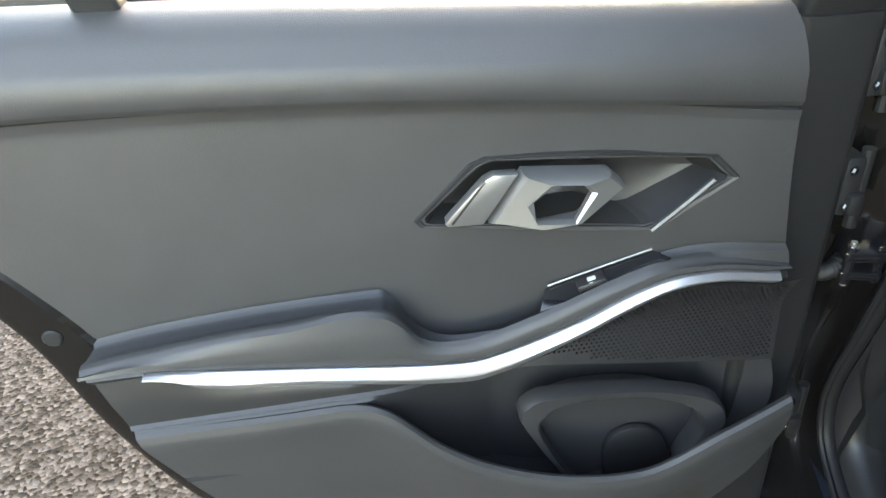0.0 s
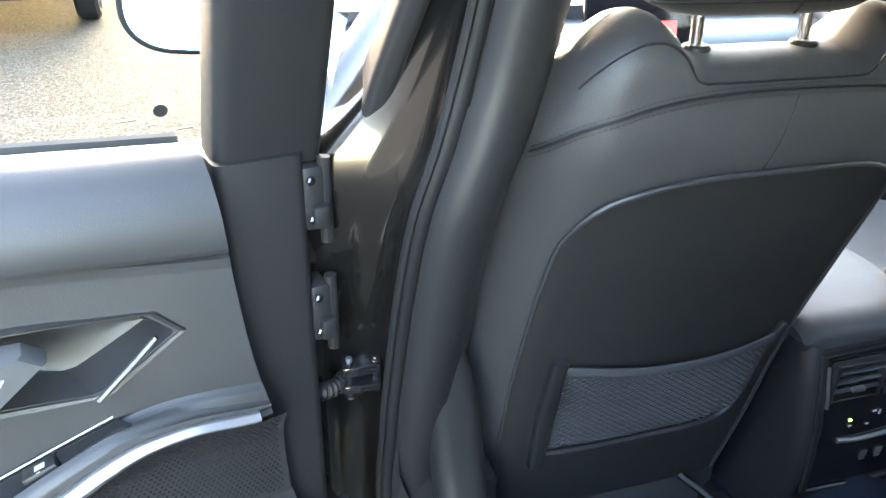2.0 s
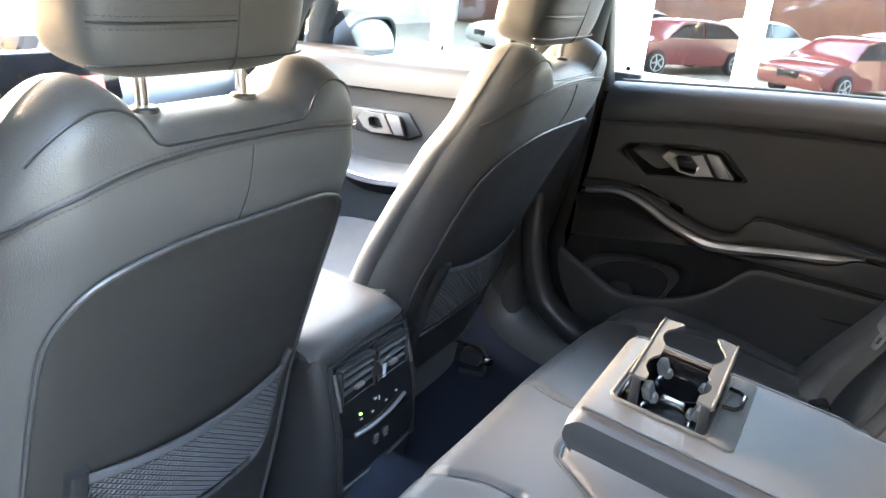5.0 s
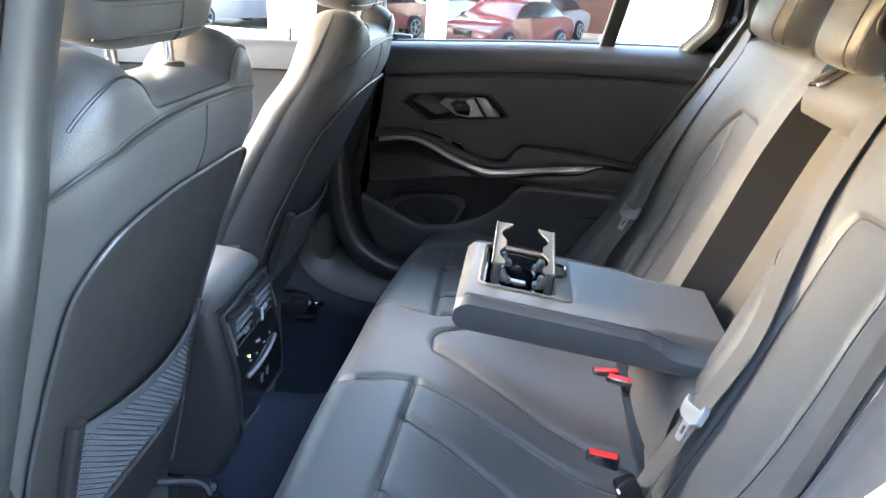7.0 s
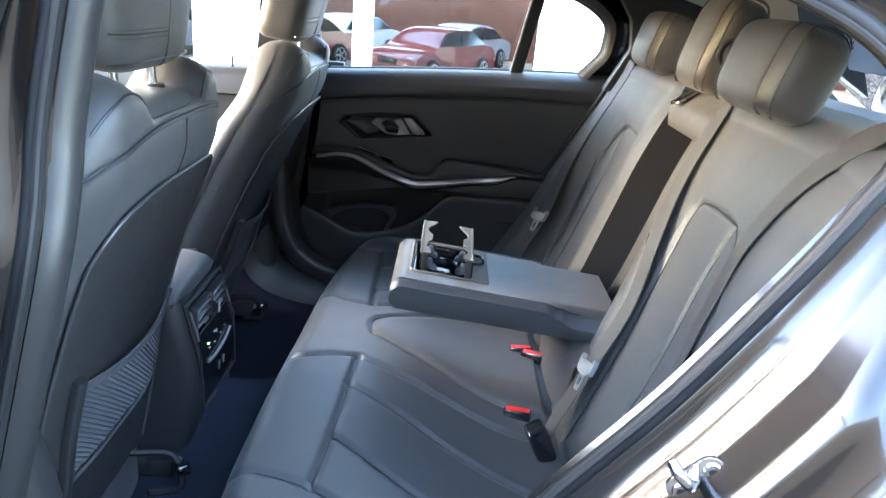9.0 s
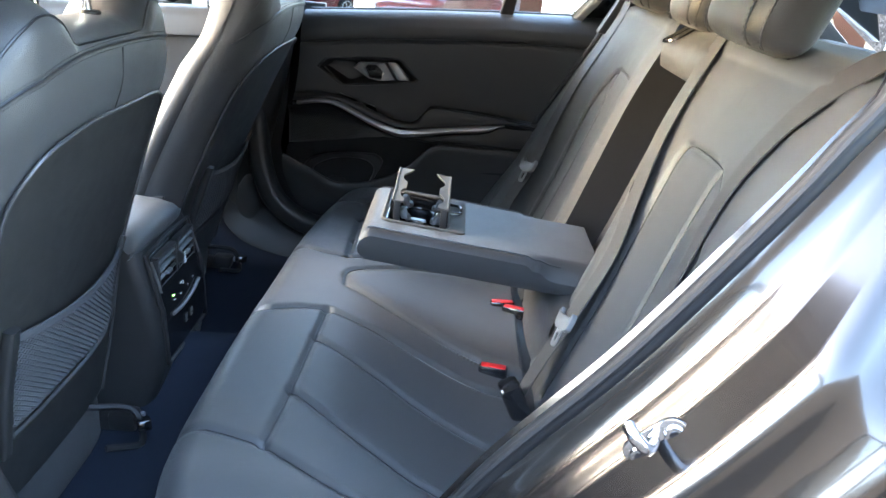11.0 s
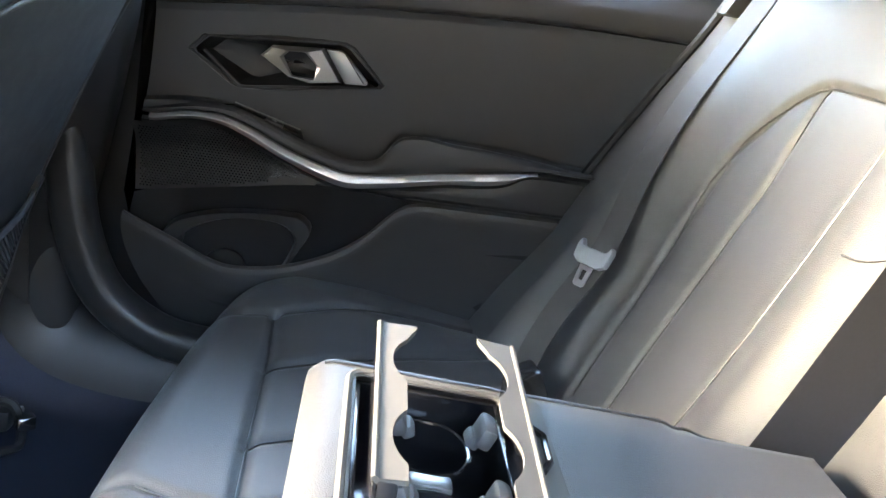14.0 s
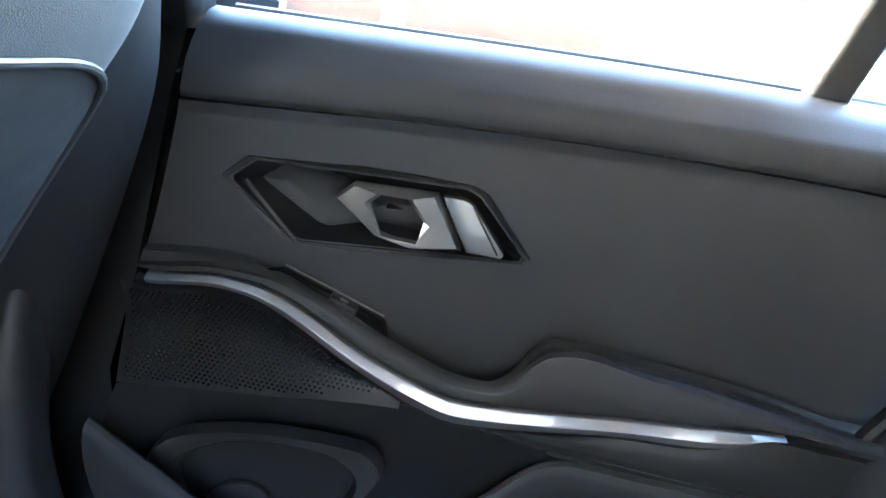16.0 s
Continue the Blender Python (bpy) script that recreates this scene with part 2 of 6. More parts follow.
def box(center, size, bevel=0.003, rot=(0, 0, 0), seg=2):
    bm = bmesh.new()
    bmesh.ops.create_cube(bm, size=1)
    bmesh.ops.scale(bm, vec=size, verts=bm.verts)
    if bevel:
        bmesh.ops.bevel(bm, geom=bm.edges[:], offset=min(bevel, min(size) * 0.49), segments=seg, affect="EDGES", profile=0.5)
    bmesh.ops.transform(bm, matrix=pose(*center, *rot), verts=bm.verts)
    return from_bm(bm)


def prism(poly, vec, bevel=0.0, seg=2):
    """A polygon of 3D points, pushed along vec."""
    bm = bmesh.new()
    vs = [bm.verts.new(p) for p in poly]
    f = bm.faces.new(vs)
    r = bmesh.ops.extrude_face_region(bm, geom=[f])
    bmesh.ops.translate(bm, vec=vec, verts=[e for e in r["geom"] if isinstance(e, bmesh.types.BMVert)])
    bmesh.ops.recalc_face_normals(bm, faces=bm.faces[:])
    if bevel:
        bmesh.ops.bevel(bm, geom=bm.edges[:], offset=bevel, segments=seg, affect="EDGES", profile=0.5)
    return from_bm(bm)


def ball(center, radii, n=16, m=10):
    return grid(lambda u, v: (center[0] + radii[0] * math.cos(u) * math.sin(v), center[1] + radii[1] * math.sin(u) * math.sin(v), center[2] + radii[2] * math.cos(v)),
                lin(0, 2 * math.pi * (1 - 1 / n), n), lin(0.001, math.pi - 0.001, m), closed_u=True)


def disc(center, axis, r, depth, n=24, bevel=0.0015):
    """A short cylinder with eased edges."""
    axis = Vector(axis).normalized()
    q = axis.to_track_quat("Z", "Y").to_matrix()
    prof = [(0.0001, 0), (r - bevel, 0), (r, bevel), (r, depth - bevel), (r - bevel, depth), (0.0001, depth)]
    return grid(lambda u, k: tuple(Vector(center) + q @ Vector((prof[k][0] * math.cos(u), prof[k][0] * math.sin(u), prof[k][1]))),
                lin(0, 2 * math.pi * (1 - 1 / n), n), list(range(6)), closed_u=True)


def ring(center, axis, r, w, depth, n=32):
    axis = Vector(axis).normalized()
    q = axis.to_track_quat("Z", "Y").to_matrix()
    return tube([Vector(center) + q @ Vector((r * math.cos(a), r * math.sin(a), 0)) for a in lin(0, 2 * math.pi * (1 - 1 / n), n)], w, 8, closed=True)


def bump(d, w):
    return math.exp(-(d / w) ** 2)


def seg_dist(x, y, a, b):
    ax, ay = a
    bx, by = b
    t = max(0, min(1, ((x - ax) * (bx - ax) + (y - ay) * (by - ay)) / ((bx - ax) ** 2 + (by - ay) ** 2)))
    return math.hypot(x - ax - t * (bx - ax), y - ay - t * (by - ay))


def line_dist(x, y, pts):
    return min(seg_dist(x, y, a, b) for a, b in zip(pts, pts[1:]))


def inside(x, y, poly):
    c = False
    for (x1, y1), (x2, y2) in zip(poly, poly[1:] + poly[:1]):
        if (y1 > y) != (y2 > y) and x < (x2 - x1) * (y - y1) / (y2 - y1) + x1:
            c = not c
    return c


def stitches(pts, r=0.0009, length=0.0045, gap=0.0025, lift=(0, 0, 0)):
    """A row of short thread stitches along a path."""
    pts = [Vector(p) + Vector(lift) for p in pts]
    s = [0.0]
    for a, b in zip(pts, pts[1:]):
        s.append(s[-1] + (b - a).length)

    def at(t):
        i = min(max(int(np.searchsorted(s, t)) - 1, 0), len(pts) - 2)
        return pts[i].lerp(pts[i + 1], (t - s[i]) / max(s[i + 1] - s[i], 1e-9))
    out, t = [], 0.0
    while t + length < s[-1]:
        out.append(tube([at(t), at(t + length / 2), at(t + length)], [r * 0.5, r, r * 0.5], 5))
        t += length + gap
    return join(*out)


# ---------------------------------------------------------------- ground
def ground():
    """One sheet of asphalt out to the horizon, sunk behind the showroom glass for the copied reflection."""
    xs = [-1500, -400, -100, -40, -20] + lin(-10, 7.30, 14) + [7.32, 12, 18, 24, 29.98, 30.0, 60, 150, 400, 1500]
    ys = [-1500, -400, -100, -40, -16.02, -16.0] + lin(-12, 14, 14) + [18.0, 18.02, 40, 100, 400, 1500]
    sunk = lambda x, y: -1.25 if 7.31 < x < 29.99 and -16.01 < y < 18.01 else 0.0
    obj("ground", grid(lambda x, y: (x, y, sunk(x, y)), xs, ys), ASPHALT, label="pale sunlit asphalt of a car park with coarse aggregate", category="ground", kind="structure", smooth=False)


ground()

# ---------------------------------------------------------------- rear doors
# worked out for the right door: y towards the nose, z up, x outwards; the left one is its mirror image, swung open
SILL = smooth1([0.20, 0.47, 0.65, 1.0], [1.021, 1.010, 1.000, 0.974])
SEAM = smooth1([0.20, 0.31, 0.45, 0.70, 1.02], [0.944, 0.944, 0.943, 0.929, 0.896])
REAR_EDGE = smooth1([0.30, 0.38, 0.53, 0.634, 0.76, 0.82, 0.93, 1.02], [0.69, 0.63, 0.495, 0.440, 0.395, 0.357, 0.26, 0.205])
SHIFT = [-0.055]                  # the closed door's panel runs on behind the seat


def REAR(z):
    return REAR_EDGE(z) + SHIFT[0]


FRONT = smooth1([0.30, 0.40, 0.50, 0.58, 0.63, 0.74, 0.80, 0.90, 1.02], [0.88, 0.96, 1.02, 1.040, 1.032, 1.017, 1.007, 0.998, 0.993])
TRIM_T = smooth1([0.44, 0.465, 0.590, 0.69, 0.725, 0.755, 0.817, 0.870, 0.905, 0.935, 1.0], [0.739, 0.736, 0.718, 0.702, 0.699, 0.704, 0.724, 0.748, 0.758, 0.759, 0.748])
TRIM_B = smooth1([0.44, 0.465, 0.495, 0.587, 0.69, 0.725, 0.755, 0.817, 0.870, 0.905, 0.935, 1.0], [0.734, 0.732, 0.716, 0.702, 0.682, 0.678, 0.684, 0.707, 0.732, 0.745, 0.748, 0.737])
ARM_T = smooth1([0.40, 0.438, 0.566, 0.655, 0.666, 0.682, 0.720, 0.780, 0.853, 0.897, 0.95, 1.02], [0.744, 0.750, 0.761, 0.760, 0.750, 0.729, 0.720, 0.734, 0.761, 0.772, 0.768, 0.752])
ARM_BACK = smooth1([0.40, 0.45, 0.56, 0.650, 0.662, 0.680, 0.70, 0.75, 0.80, 0.85, 0.89, 0.95, 1.04], [0.742, 0.749, 0.756, 0.757, 0.746, 0.715, 0.700, 0.696, 0.710, 0.738, 0.762, 0.773, 0.762])
TRIM_X = smooth1([0.40, 0.46, 0.60, 0.75, 0.90, 1.04], [0.627, 0.629, 0.634, 0.641, 0.649, 0.658])
POCKET_EDGE = smooth1([0.60, 0.645, 0.69, 0.735, 0.815, 0.88, 0.972, 1.04], [0.672, 0.658, 0.612, 0.580, 0.550, 0.543, 0.577, 0.605])
SPK_B = smooth1([0.60, 0.66, 0.78, 0.90, 1.04], [0.674, 0.673, 0.668, 0.648, 0.624])
BEZEL = [(0.952, 0.840), (0.932, 0.860), (0.752, 0.873), (0.740, 0.869), (0.692, 0.824), (0.696, 0.819), (0.884, 0.797), (0.895, 0.800)]


def rows(table, us, yr=REAR, yf=FRONT):
    """A sheet from rows of (z of y, x of y), from end to end of the panel."""
    def fn(u, k):
        zf, xf = table[k]
        z = 0.8
        for _ in range(4):
            y = yr(z) + (yf(z) - yr(z)) * u
            z = zf(y)
        return (xf(y), y, z)
    return grid(fn, us, list(range(len(table))))


def const(c):
    return lambda y: c


def blend(f, g, t):
    return lambda y: f(y) * (1 - t) + g(y) * t


def plus(f, d):
    return lambda y: f(y) + d


def dense(table, n):
    out = []
    for a, b in zip(table, table[1:]):
        for i in range(n):
            out.append((blend(a[0], b[0], i / n), blend(a[1], b[1], i / n)))
    return out + [table[-1]]


def insert_x(y):
    return 0.668 + 0.014 * (1 - bump(y - 1.0, 0.10)) - 0.008 * bump(y - 0.35, 0.2)


def bez3(p, d=0.0):
    return (insert_x(p[0]) + d, p[0], p[1])


def door_handle(door):
    """The pull handle in its angular recess."""
    loop = BEZEL + BEZEL[:1]
    fine = []
    for a, b in zip(loop, loop[1:]):
        fine += [(a[0] + (b[0] - a[0]) * t, a[1] + (b[1] - a[1]) * t) for t in (0, 0.25, 0.5, 0.75)]
    cx, cz = 0.822, 0.834

    def off(p, k):
        l = math.hypot(p[0] - cx, p[1] - cz)
        return (p[0] + (p[0] - cx) / l * k, p[1] + (p[1] - cz) / l * k)
    prof = [(0.008, 0.003), (0.005, -0.0025), (0.001, -0.0015), (-0.003, 0.004), (-0.008, 0.016), (-0.020, 0.030), (-0.040, 0.034)]
    n = len(fine)
    v = [bez3(off(p, a), d) for a, d in prof for p in fine]
    f = [(i * n + j, (i + 1) * n + j, (i + 1) * n + (j + 1) % n, i * n + (j + 1) % n) for i in range(len(prof) - 1) for j in range(n)]
    f.append(tuple((len(prof) - 1) * n + j for j in range(n))[::-1])
    rec = obj("handle_recess", (v, f), HARD, door, "angular dark plastic handle recess", angle=30)
    # bright pull handle: hooked loop
    outer = [(0.860, 0.845), (0.846, 0.859), (0.776, 0.864), (0.747, 0.821), (0.791, 0.817), (0.820, 0.824)]
    hole = [(0.828, 0.849), (0.820, 0.8575), (0.799, 0.858), (0.783, 0.841), (0.785, 0.8225), (0.815, 0.8245)]
    bow = lambda y: 0.668 - 0.018 * bump(y - 0.815, 0.035)
    k = len(outer)
    vv, ff = [], []
    ro = [(p[0], p[1]) for p in outer]
    rh = [(p[0], p[1]) for p in hole]
    mid = [(a[0] * 0.88 + b[0] * 0.12, a[1] * 0.88 + b[1] * 0.12) for a, b in zip(ro, rh)]
    mih = [(a[0] * 0.15 + b[0] * 0.85, a[1] * 0.15 + b[1] * 0.85) for a, b in zip(ro, rh)]
    layers = [(ro, 0.020), (ro, 0.003), (mid, -0.002), (mih, -0.002), (rh, 0.001), (rh, 0.007)]
    for pts, d in layers:
        vv += [(bow(p[0]) + d, p[0], p[1]) for p in pts]
    for i in range(len(layers) - 1):
        ff += [(i * k + j, i * k + (j + 1) % k, (i + 1) * k + (j + 1) % k, (i + 1) * k + j) for j in range(k)]
    h = obj("pull_handle", (vv, ff), SATIN, door, "satin silver pull handle", angle=25)
    plate = [(0.772, 0.864), (0.752, 0.865), (0.744, 0.861), (0.711, 0.826), (0.713, 0.822), (0.743, 0.821)]
    obj("handle_plate", prism([(0.668, y, z) for y, z in plate], (0.012, 0, 0), 0.0015), SATIN, door, "satin silver handle end plate", angle=25)
    obj("plate_groove", box((0.6675, 0.731, 0.843), (0.0015, 0.0018, 0.046), 0.0004, (-38, 0, 0)), HARD, rec)
    obj("recess_edge", tube([(0.666, 0.935, 0.842), (0.666, 0.915, 0.824), (0.6665, 0.886, 0.799)], 0.0026, 6), EDGE, rec, "pale bevelled edge line")
    return h


def speaker_grille(door):
    """Perforated plate below the front of the silver trim."""
    def fn(u, k):
        y = 0.770 + (1.030 - 0.770) * u
        t = k / 12
        top, bot = TRIM_B(y) - 0.004, SPK_B(y) + 0.001
        z = top + (bot - top) * t
        return (TRIM_X(y) + 0.004 + 0.024 * math.sin(min(t * 2.2, 1) * math.pi / 2) - 0.010 * t, y, z)
    us = lin(0, 1, 40)
    g = obj("speaker_grille", grid(fn, us, list(range(13))), HARD, door, "black perforated speaker grille")
    # a field of small dimples in staggered rows
    vs, fs = [], []
    py = 0.0048
    for r in range(40):
        for c in range(60):
            y = 0.785 + c * py + (r % 2) * py / 2
            z = 0.632 + r * py * 0.80
            if y > 1.024 or z > TRIM_B(y) - 0.010 or z < SPK_B(y) + 0.006 or (y < 0.84 and z < SPK_B(y) + 0.012):
                continue
            top, bot = TRIM_B(y) - 0.004, SPK_B(y) + 0.001
            x, _, _ = fn((y - 0.770) / 0.260, (z - top) / (bot - top) * 12)
            n = len(vs)
            for j in range(6):
                a = j * math.pi / 3
                vs.append((x - 0.0006, y + 0.0013 * math.cos(a), z + 0.0013 * math.sin(a)))
            fs.append(tuple(range(n, n + 6))[::-1])
    obj("perforation", (np.array(vs), fs), GLOSS, g, kind="stuff", smooth=False)


def rear_door(label, light, swung=False):
    door = thing("rear_door", (0.70, 1.02, 0.35), label, "car door", "rear doors")
    us = lin(0, 1, 90)
    # padded shoulder under the glass
    obj("upper_pad", rows(dense([(plus(SILL, -0.012), const(0.732)), (plus(SILL, -0.001), const(0.725)), (plus(SILL, -0.001), const(0.713)), (plus(SILL, -0.006), const(0.697)),
                                 (plus(SILL, -0.016), const(0.682)), (plus(SILL, -0.030), const(0.672)), (blend(SILL, SEAM, 0.6), const(0.665)), (plus(SEAM, 0.006), const(0.664)),
                                 (plus(SEAM, 0.000), const(0.668)), (plus(SEAM, -0.003), const(0.682))], 2), us), GRAIN, door, "soft grained black shoulder pad")
    # insert panel with the hole for the handle recess
    tb = dense([(plus(SEAM, 0.0), const(0.680)), (plus(SEAM, -0.003), lambda y: insert_x(y) - 0.002), (plus(SEAM, -0.012), insert_x), (const(0.868), insert_x), (const(0.790), insert_x),
                (plus(ARM_BACK, 0.004), plus(insert_x, 0.001)), (plus(ARM_BACK, -0.004), plus(insert_x, 0.004))], 12)
    v, f = rows(tb, lin(0, 1, 220))
    grow = [(0.822 + (y - 0.822) * 0.985, 0.834 + (z - 0.834) * 0.96) for y, z in BEZEL]
    gone = [inside(float(np.mean(v[list(q), 1])), float(np.mean(v[list(q), 2])), grow) for q in f]
    rim = {i for q, g in zip(f, gone) if g for i in q} & {i for q, g in zip(f, gone) if not g for i in q}
    f = [q for q, g in zip(f, gone) if not g]
    for i in rim:
        y, z = v[i, 1], v[i, 2]
        best = None
        for (y1, z1), (y2, z2) in zip(grow, grow[1:] + grow[:1]):
            t = max(0, min(1, ((y - y1) * (y2 - y1) + (z - z1) * (z2 - z1)) / ((y2 - y1) ** 2 + (z2 - z1) ** 2)))
            p = (y1 + t * (y2 - y1), z1 + t * (z2 - z1))
            d = math.hypot(p[0] - y, p[1] - z)
            if best is None or d < best[0]:
                best = (d, p)
        v[i, 1], v[i, 2] = best[1]
    obj("insert_panel", (v, f), GRAIN, door, "grained dark insert panel")
    # armrest: flat rear pad with a step down into the pull scoop, rounded front
    tb = [(plus(ARM_BACK, 0.006), plus(insert_x, 0.006)), (plus(ARM_BACK, 0.0), plus(insert_x, 0.000)), (plus(ARM_BACK, -0.003), plus(insert_x, -0.005)),
          (lambda y: min(ARM_BACK(y), ARM_T(y)) - 0.001, lambda y: insert_x(y) * 0.5 + TRIM_X(y) * 0.5),
          (lambda y: ARM_BACK(y) * 0.25 + ARM_T(y) * 0.75, lambda y: TRIM_X(y) + 0.016), (lambda y: ARM_T(y) - 0.001, lambda y: TRIM_X(y) + 0.010),
          (lambda y: ARM_T(y) - 0.004, lambda y: TRIM_X(y) + 0.005),
          (lambda y: ARM_T(y) * 0.6 + TRIM_T(y) * 0.4, lambda y: TRIM_X(y) + 0.0015),
          (lambda y: ARM_T(y) * 0.25 + TRIM_T(y) * 0.75, lambda y: TRIM_X(y) + 0.0005), (plus(TRIM_T, 0.001), lambda y: TRIM_X(y) + 0.003), (plus(TRIM_T, -0.003), lambda y: TRIM_X(y) + 0.012)]
    obj("armrest", rows(dense(tb, 3), lin(0, 1, 200)), GRAIN, door, "padded leatherette armrest")
    # silver strip
    ys = lin(0.454, 1.004, 90)
    prof = [(0.0, 0.012), (0.0, 0.001), (0.06, -0.001), (0.42, -0.0050), (0.52, -0.0052), (0.92, -0.001), (1.0, 0.002), (1.0, 0.012)]
    obj("trim_strip", grid(lambda y, k: (TRIM_X(y) + prof[k][1], y, TRIM_T(y) + (TRIM_B(y) - TRIM_T(y)) * prof[k][0]), ys, list(range(len(prof)))), ALU, door, "brushed aluminium trim strip", angle=25)
    obj("light_line", tube([(TRIM_X(y) + 0.0005, y, TRIM_B(y) + 0.0015) for y in lin(0.755, 0.965, 40)], 0.0011, 6), light, door, "thin tinted light guide along the strip")
    # lower panel behind the trim, down to the shelf over the pocket
    ramp = lambda y: min(1, max(0, (y - 0.64) / 0.14))
    deep = lambda y: 0.009 + 0.025 * ramp(y) ** 2 * (3 - 2 * ramp(y))
    tb = [(plus(TRIM_B, 0.004), lambda y: TRIM_X(y) + 0.010), (plus(TRIM_B, -0.001), lambda y: TRIM_X(y) + 0.006), (plus(TRIM_B, -0.008), lambda y: TRIM_X(y) + 0.012), (blend(TRIM_B, SPK_B, 0.5), lambda y: TRIM_X(y) + deep(y)),
          (plus(SPK_B, 0.003), lambda y: TRIM_X(y) + deep(y)), (plus(SPK_B, 0.0), lambda y: TRIM_X(y) + deep(y) - 0.003), (plus(SPK_B, -0.003), lambda y: TRIM_X(y) + deep(y)),
          (plus(SPK_B, -0.006), lambda y: TRIM_X(y) + 0.060 * min(1, max(0.1, (y - 0.62) * 8)))]
    obj("lower_panel", rows(dense(tb, 2), us), HARD, door, "black lower door panel")
    # pocket: inner wall and floor, then its rolled front wall
    dp = lambda y: TRIM_X(y) + 0.012 + 0.062 * min(1, max(0.0, (y - 0.640) * 9)) * min(1, max(0.15, (1.05 - y) * 14))
    edge = lambda y: min(POCKET_EDGE(y), SPK_B(y) - 0.005)
    tb = [(plus(SPK_B, -0.005), dp), (lambda y: SPK_B(y) * 0.3 + edge(y) * 0.7 - 0.02, dp), (lambda y: edge(y) - 0.07, lambda y: dp(y) - 0.004), (lambda y: edge(y) - 0.08, lambda y: dp(y) * 0.3 + TRIM_X(y) * 0.7 + 0.022)]
    obj("pocket_lining", rows(dense(tb, 3), us), FELT, door, "black pocket lining")
    lip = lambda y: TRIM_X(y) + 0.006 - 0.029 * bump(y - 0.90, 0.25) + 0.004 * bump(y - 0.62, 0.05)
    tb = [(lambda y: edge(y) - 0.075, lambda y: lip(y) + 0.012), (lambda y: edge(y) - 0.006, lambda y: lip(y) + 0.010), (lambda y: edge(y) - 0.001, lambda y: lip(y) + 0.006), (edge, lambda y: lip(y) + 0.002), (lambda y: edge(y) - 0.003, lambda y: lip(y) - 0.002),
          (lambda y: edge(y) - 0.012, lambda y: lip(y) - 0.004), (lambda y: edge(y) - 0.05, lambda y: lip(y) + 0.002), (lambda y: edge(y) * 0.4 + 0.42 * 0.6, lambda y: lip(y) + 0.014), (const(0.385), lambda y: lip(y) + 0.045), (const(0.355), lambda y: lip(y) + 0.08)]
    obj("pocket_front", rows(dense(tb, 3), us), GRAIN, door, "moulded map pocket with a swept edge")
    # bottle holder: an arched frame in the pocket with a rounded tongue behind it
    oc = path3([(0.0, 0.835, 0.470), (0.0, 0.822, 0.495), (0.0, 0.788, 0.557), (0.0, 0.772, 0.594), (0.0, 0.796, 0.614), (0.0, 0.850, 0.613), (0.0, 0.935, 0.600), (0.0, 0.982, 0.578), (0.0, 0.994, 0.550), (0.0, 0.965, 0.515), (0.0, 0.955, 0.490)], 48)
    ic = path3([(0.0, 0.850, 0.462), (0.0, 0.834, 0.490), (0.0, 0.815, 0.547), (0.0, 0.829, 0.582), (0.0, 0.868, 0.589), (0.0, 0.912, 0.578), (0.0, 0.946, 0.545), (0.0, 0.948, 0.510), (0.0, 0.940, 0.485)], 48)

    def arch(i, k):
        a, b_ = oc[i], ic[i]
        t, x = ((0.0, 0.690), (0.0, 0.676), (0.10, 0.671), (0.85, 0.674), (1.0, 0.679), (1.0, 0.712))[k]
        return (x, a.y + (b_.y - a.y) * t * 0.55, a.z + (b_.z - a.z) * t * 0.55)
    bh = obj("bottle_holder", grid(arch, list(range(48)), list(range(6))), EDGEDARK, door, "grey arched bottle holder in the map pocket")
    # Flat black sheet inside the arch stands in for the cavity's shade.
    well = [(0.697, a.y + (c.y - a.y) * 0.6, a.z + (c.z - a.z) * 0.6) for a, c in zip(oc, ic)]
    obj("holder_shade", prism(well, (0.003, 0, 0)), FELT, bh, "black backing sheet for the shade inside the bottle holder", smooth=False)
    tg = path3([(0.686, 0.880, 0.44), (0.686, 0.868, 0.505), (0.686, 0.876, 0.533), (0.686, 0.900, 0.542), (0.686, 0.925, 0.532), (0.686, 0.945, 0.49), (0.686, 0.95, 0.44)], 24)
    obj("holder_tongue", prism(tg, (0.010, 0, 0), 0.004), RUBBER, bh, "rounded inner tongue", angle=40)
    # window switch on a sloping black panel
    pl = [(0.6605, 0.905, 0.7725), (0.678, 0.895, 0.771), (0.6785, 0.798, 0.743), (0.664, 0.790, 0.728), (0.659, 0.825, 0.743), (0.658, 0.86, 0.760)]
    sp = obj("switch_panel", prism([Vector(p) for p in pl], (0.004, 0, -0.006), 0.001), GLOSS, door, "gloss black window switch panel", angle=25)
    sw = obj("window_switch", box((0.668, 0.836, 0.7525), (0.017, 0.026, 0.007), 0.002, (17, 4, 3)), HARD, door)
    obj("switch_edge", tube([(0.6775, 0.893, 0.7730), (0.6778, 0.850, 0.7605), (0.6780, 0.800, 0.7455)], 0.0009, 6), SATIN, door)
    obj("switch_mark", join(box((0.6665, 0.836, 0.7563), (0.006, 0.0075, 0.0008), 0.0, (17, 4, 3)), box((0.6620, 0.8345, 0.7555), (0.003, 0.0030, 0.0008), 0.0, (17, 4, 3))), WHITEMARK, sw, "small white window mark", smooth=False)
    speaker_grille(door)
    door_handle(door)
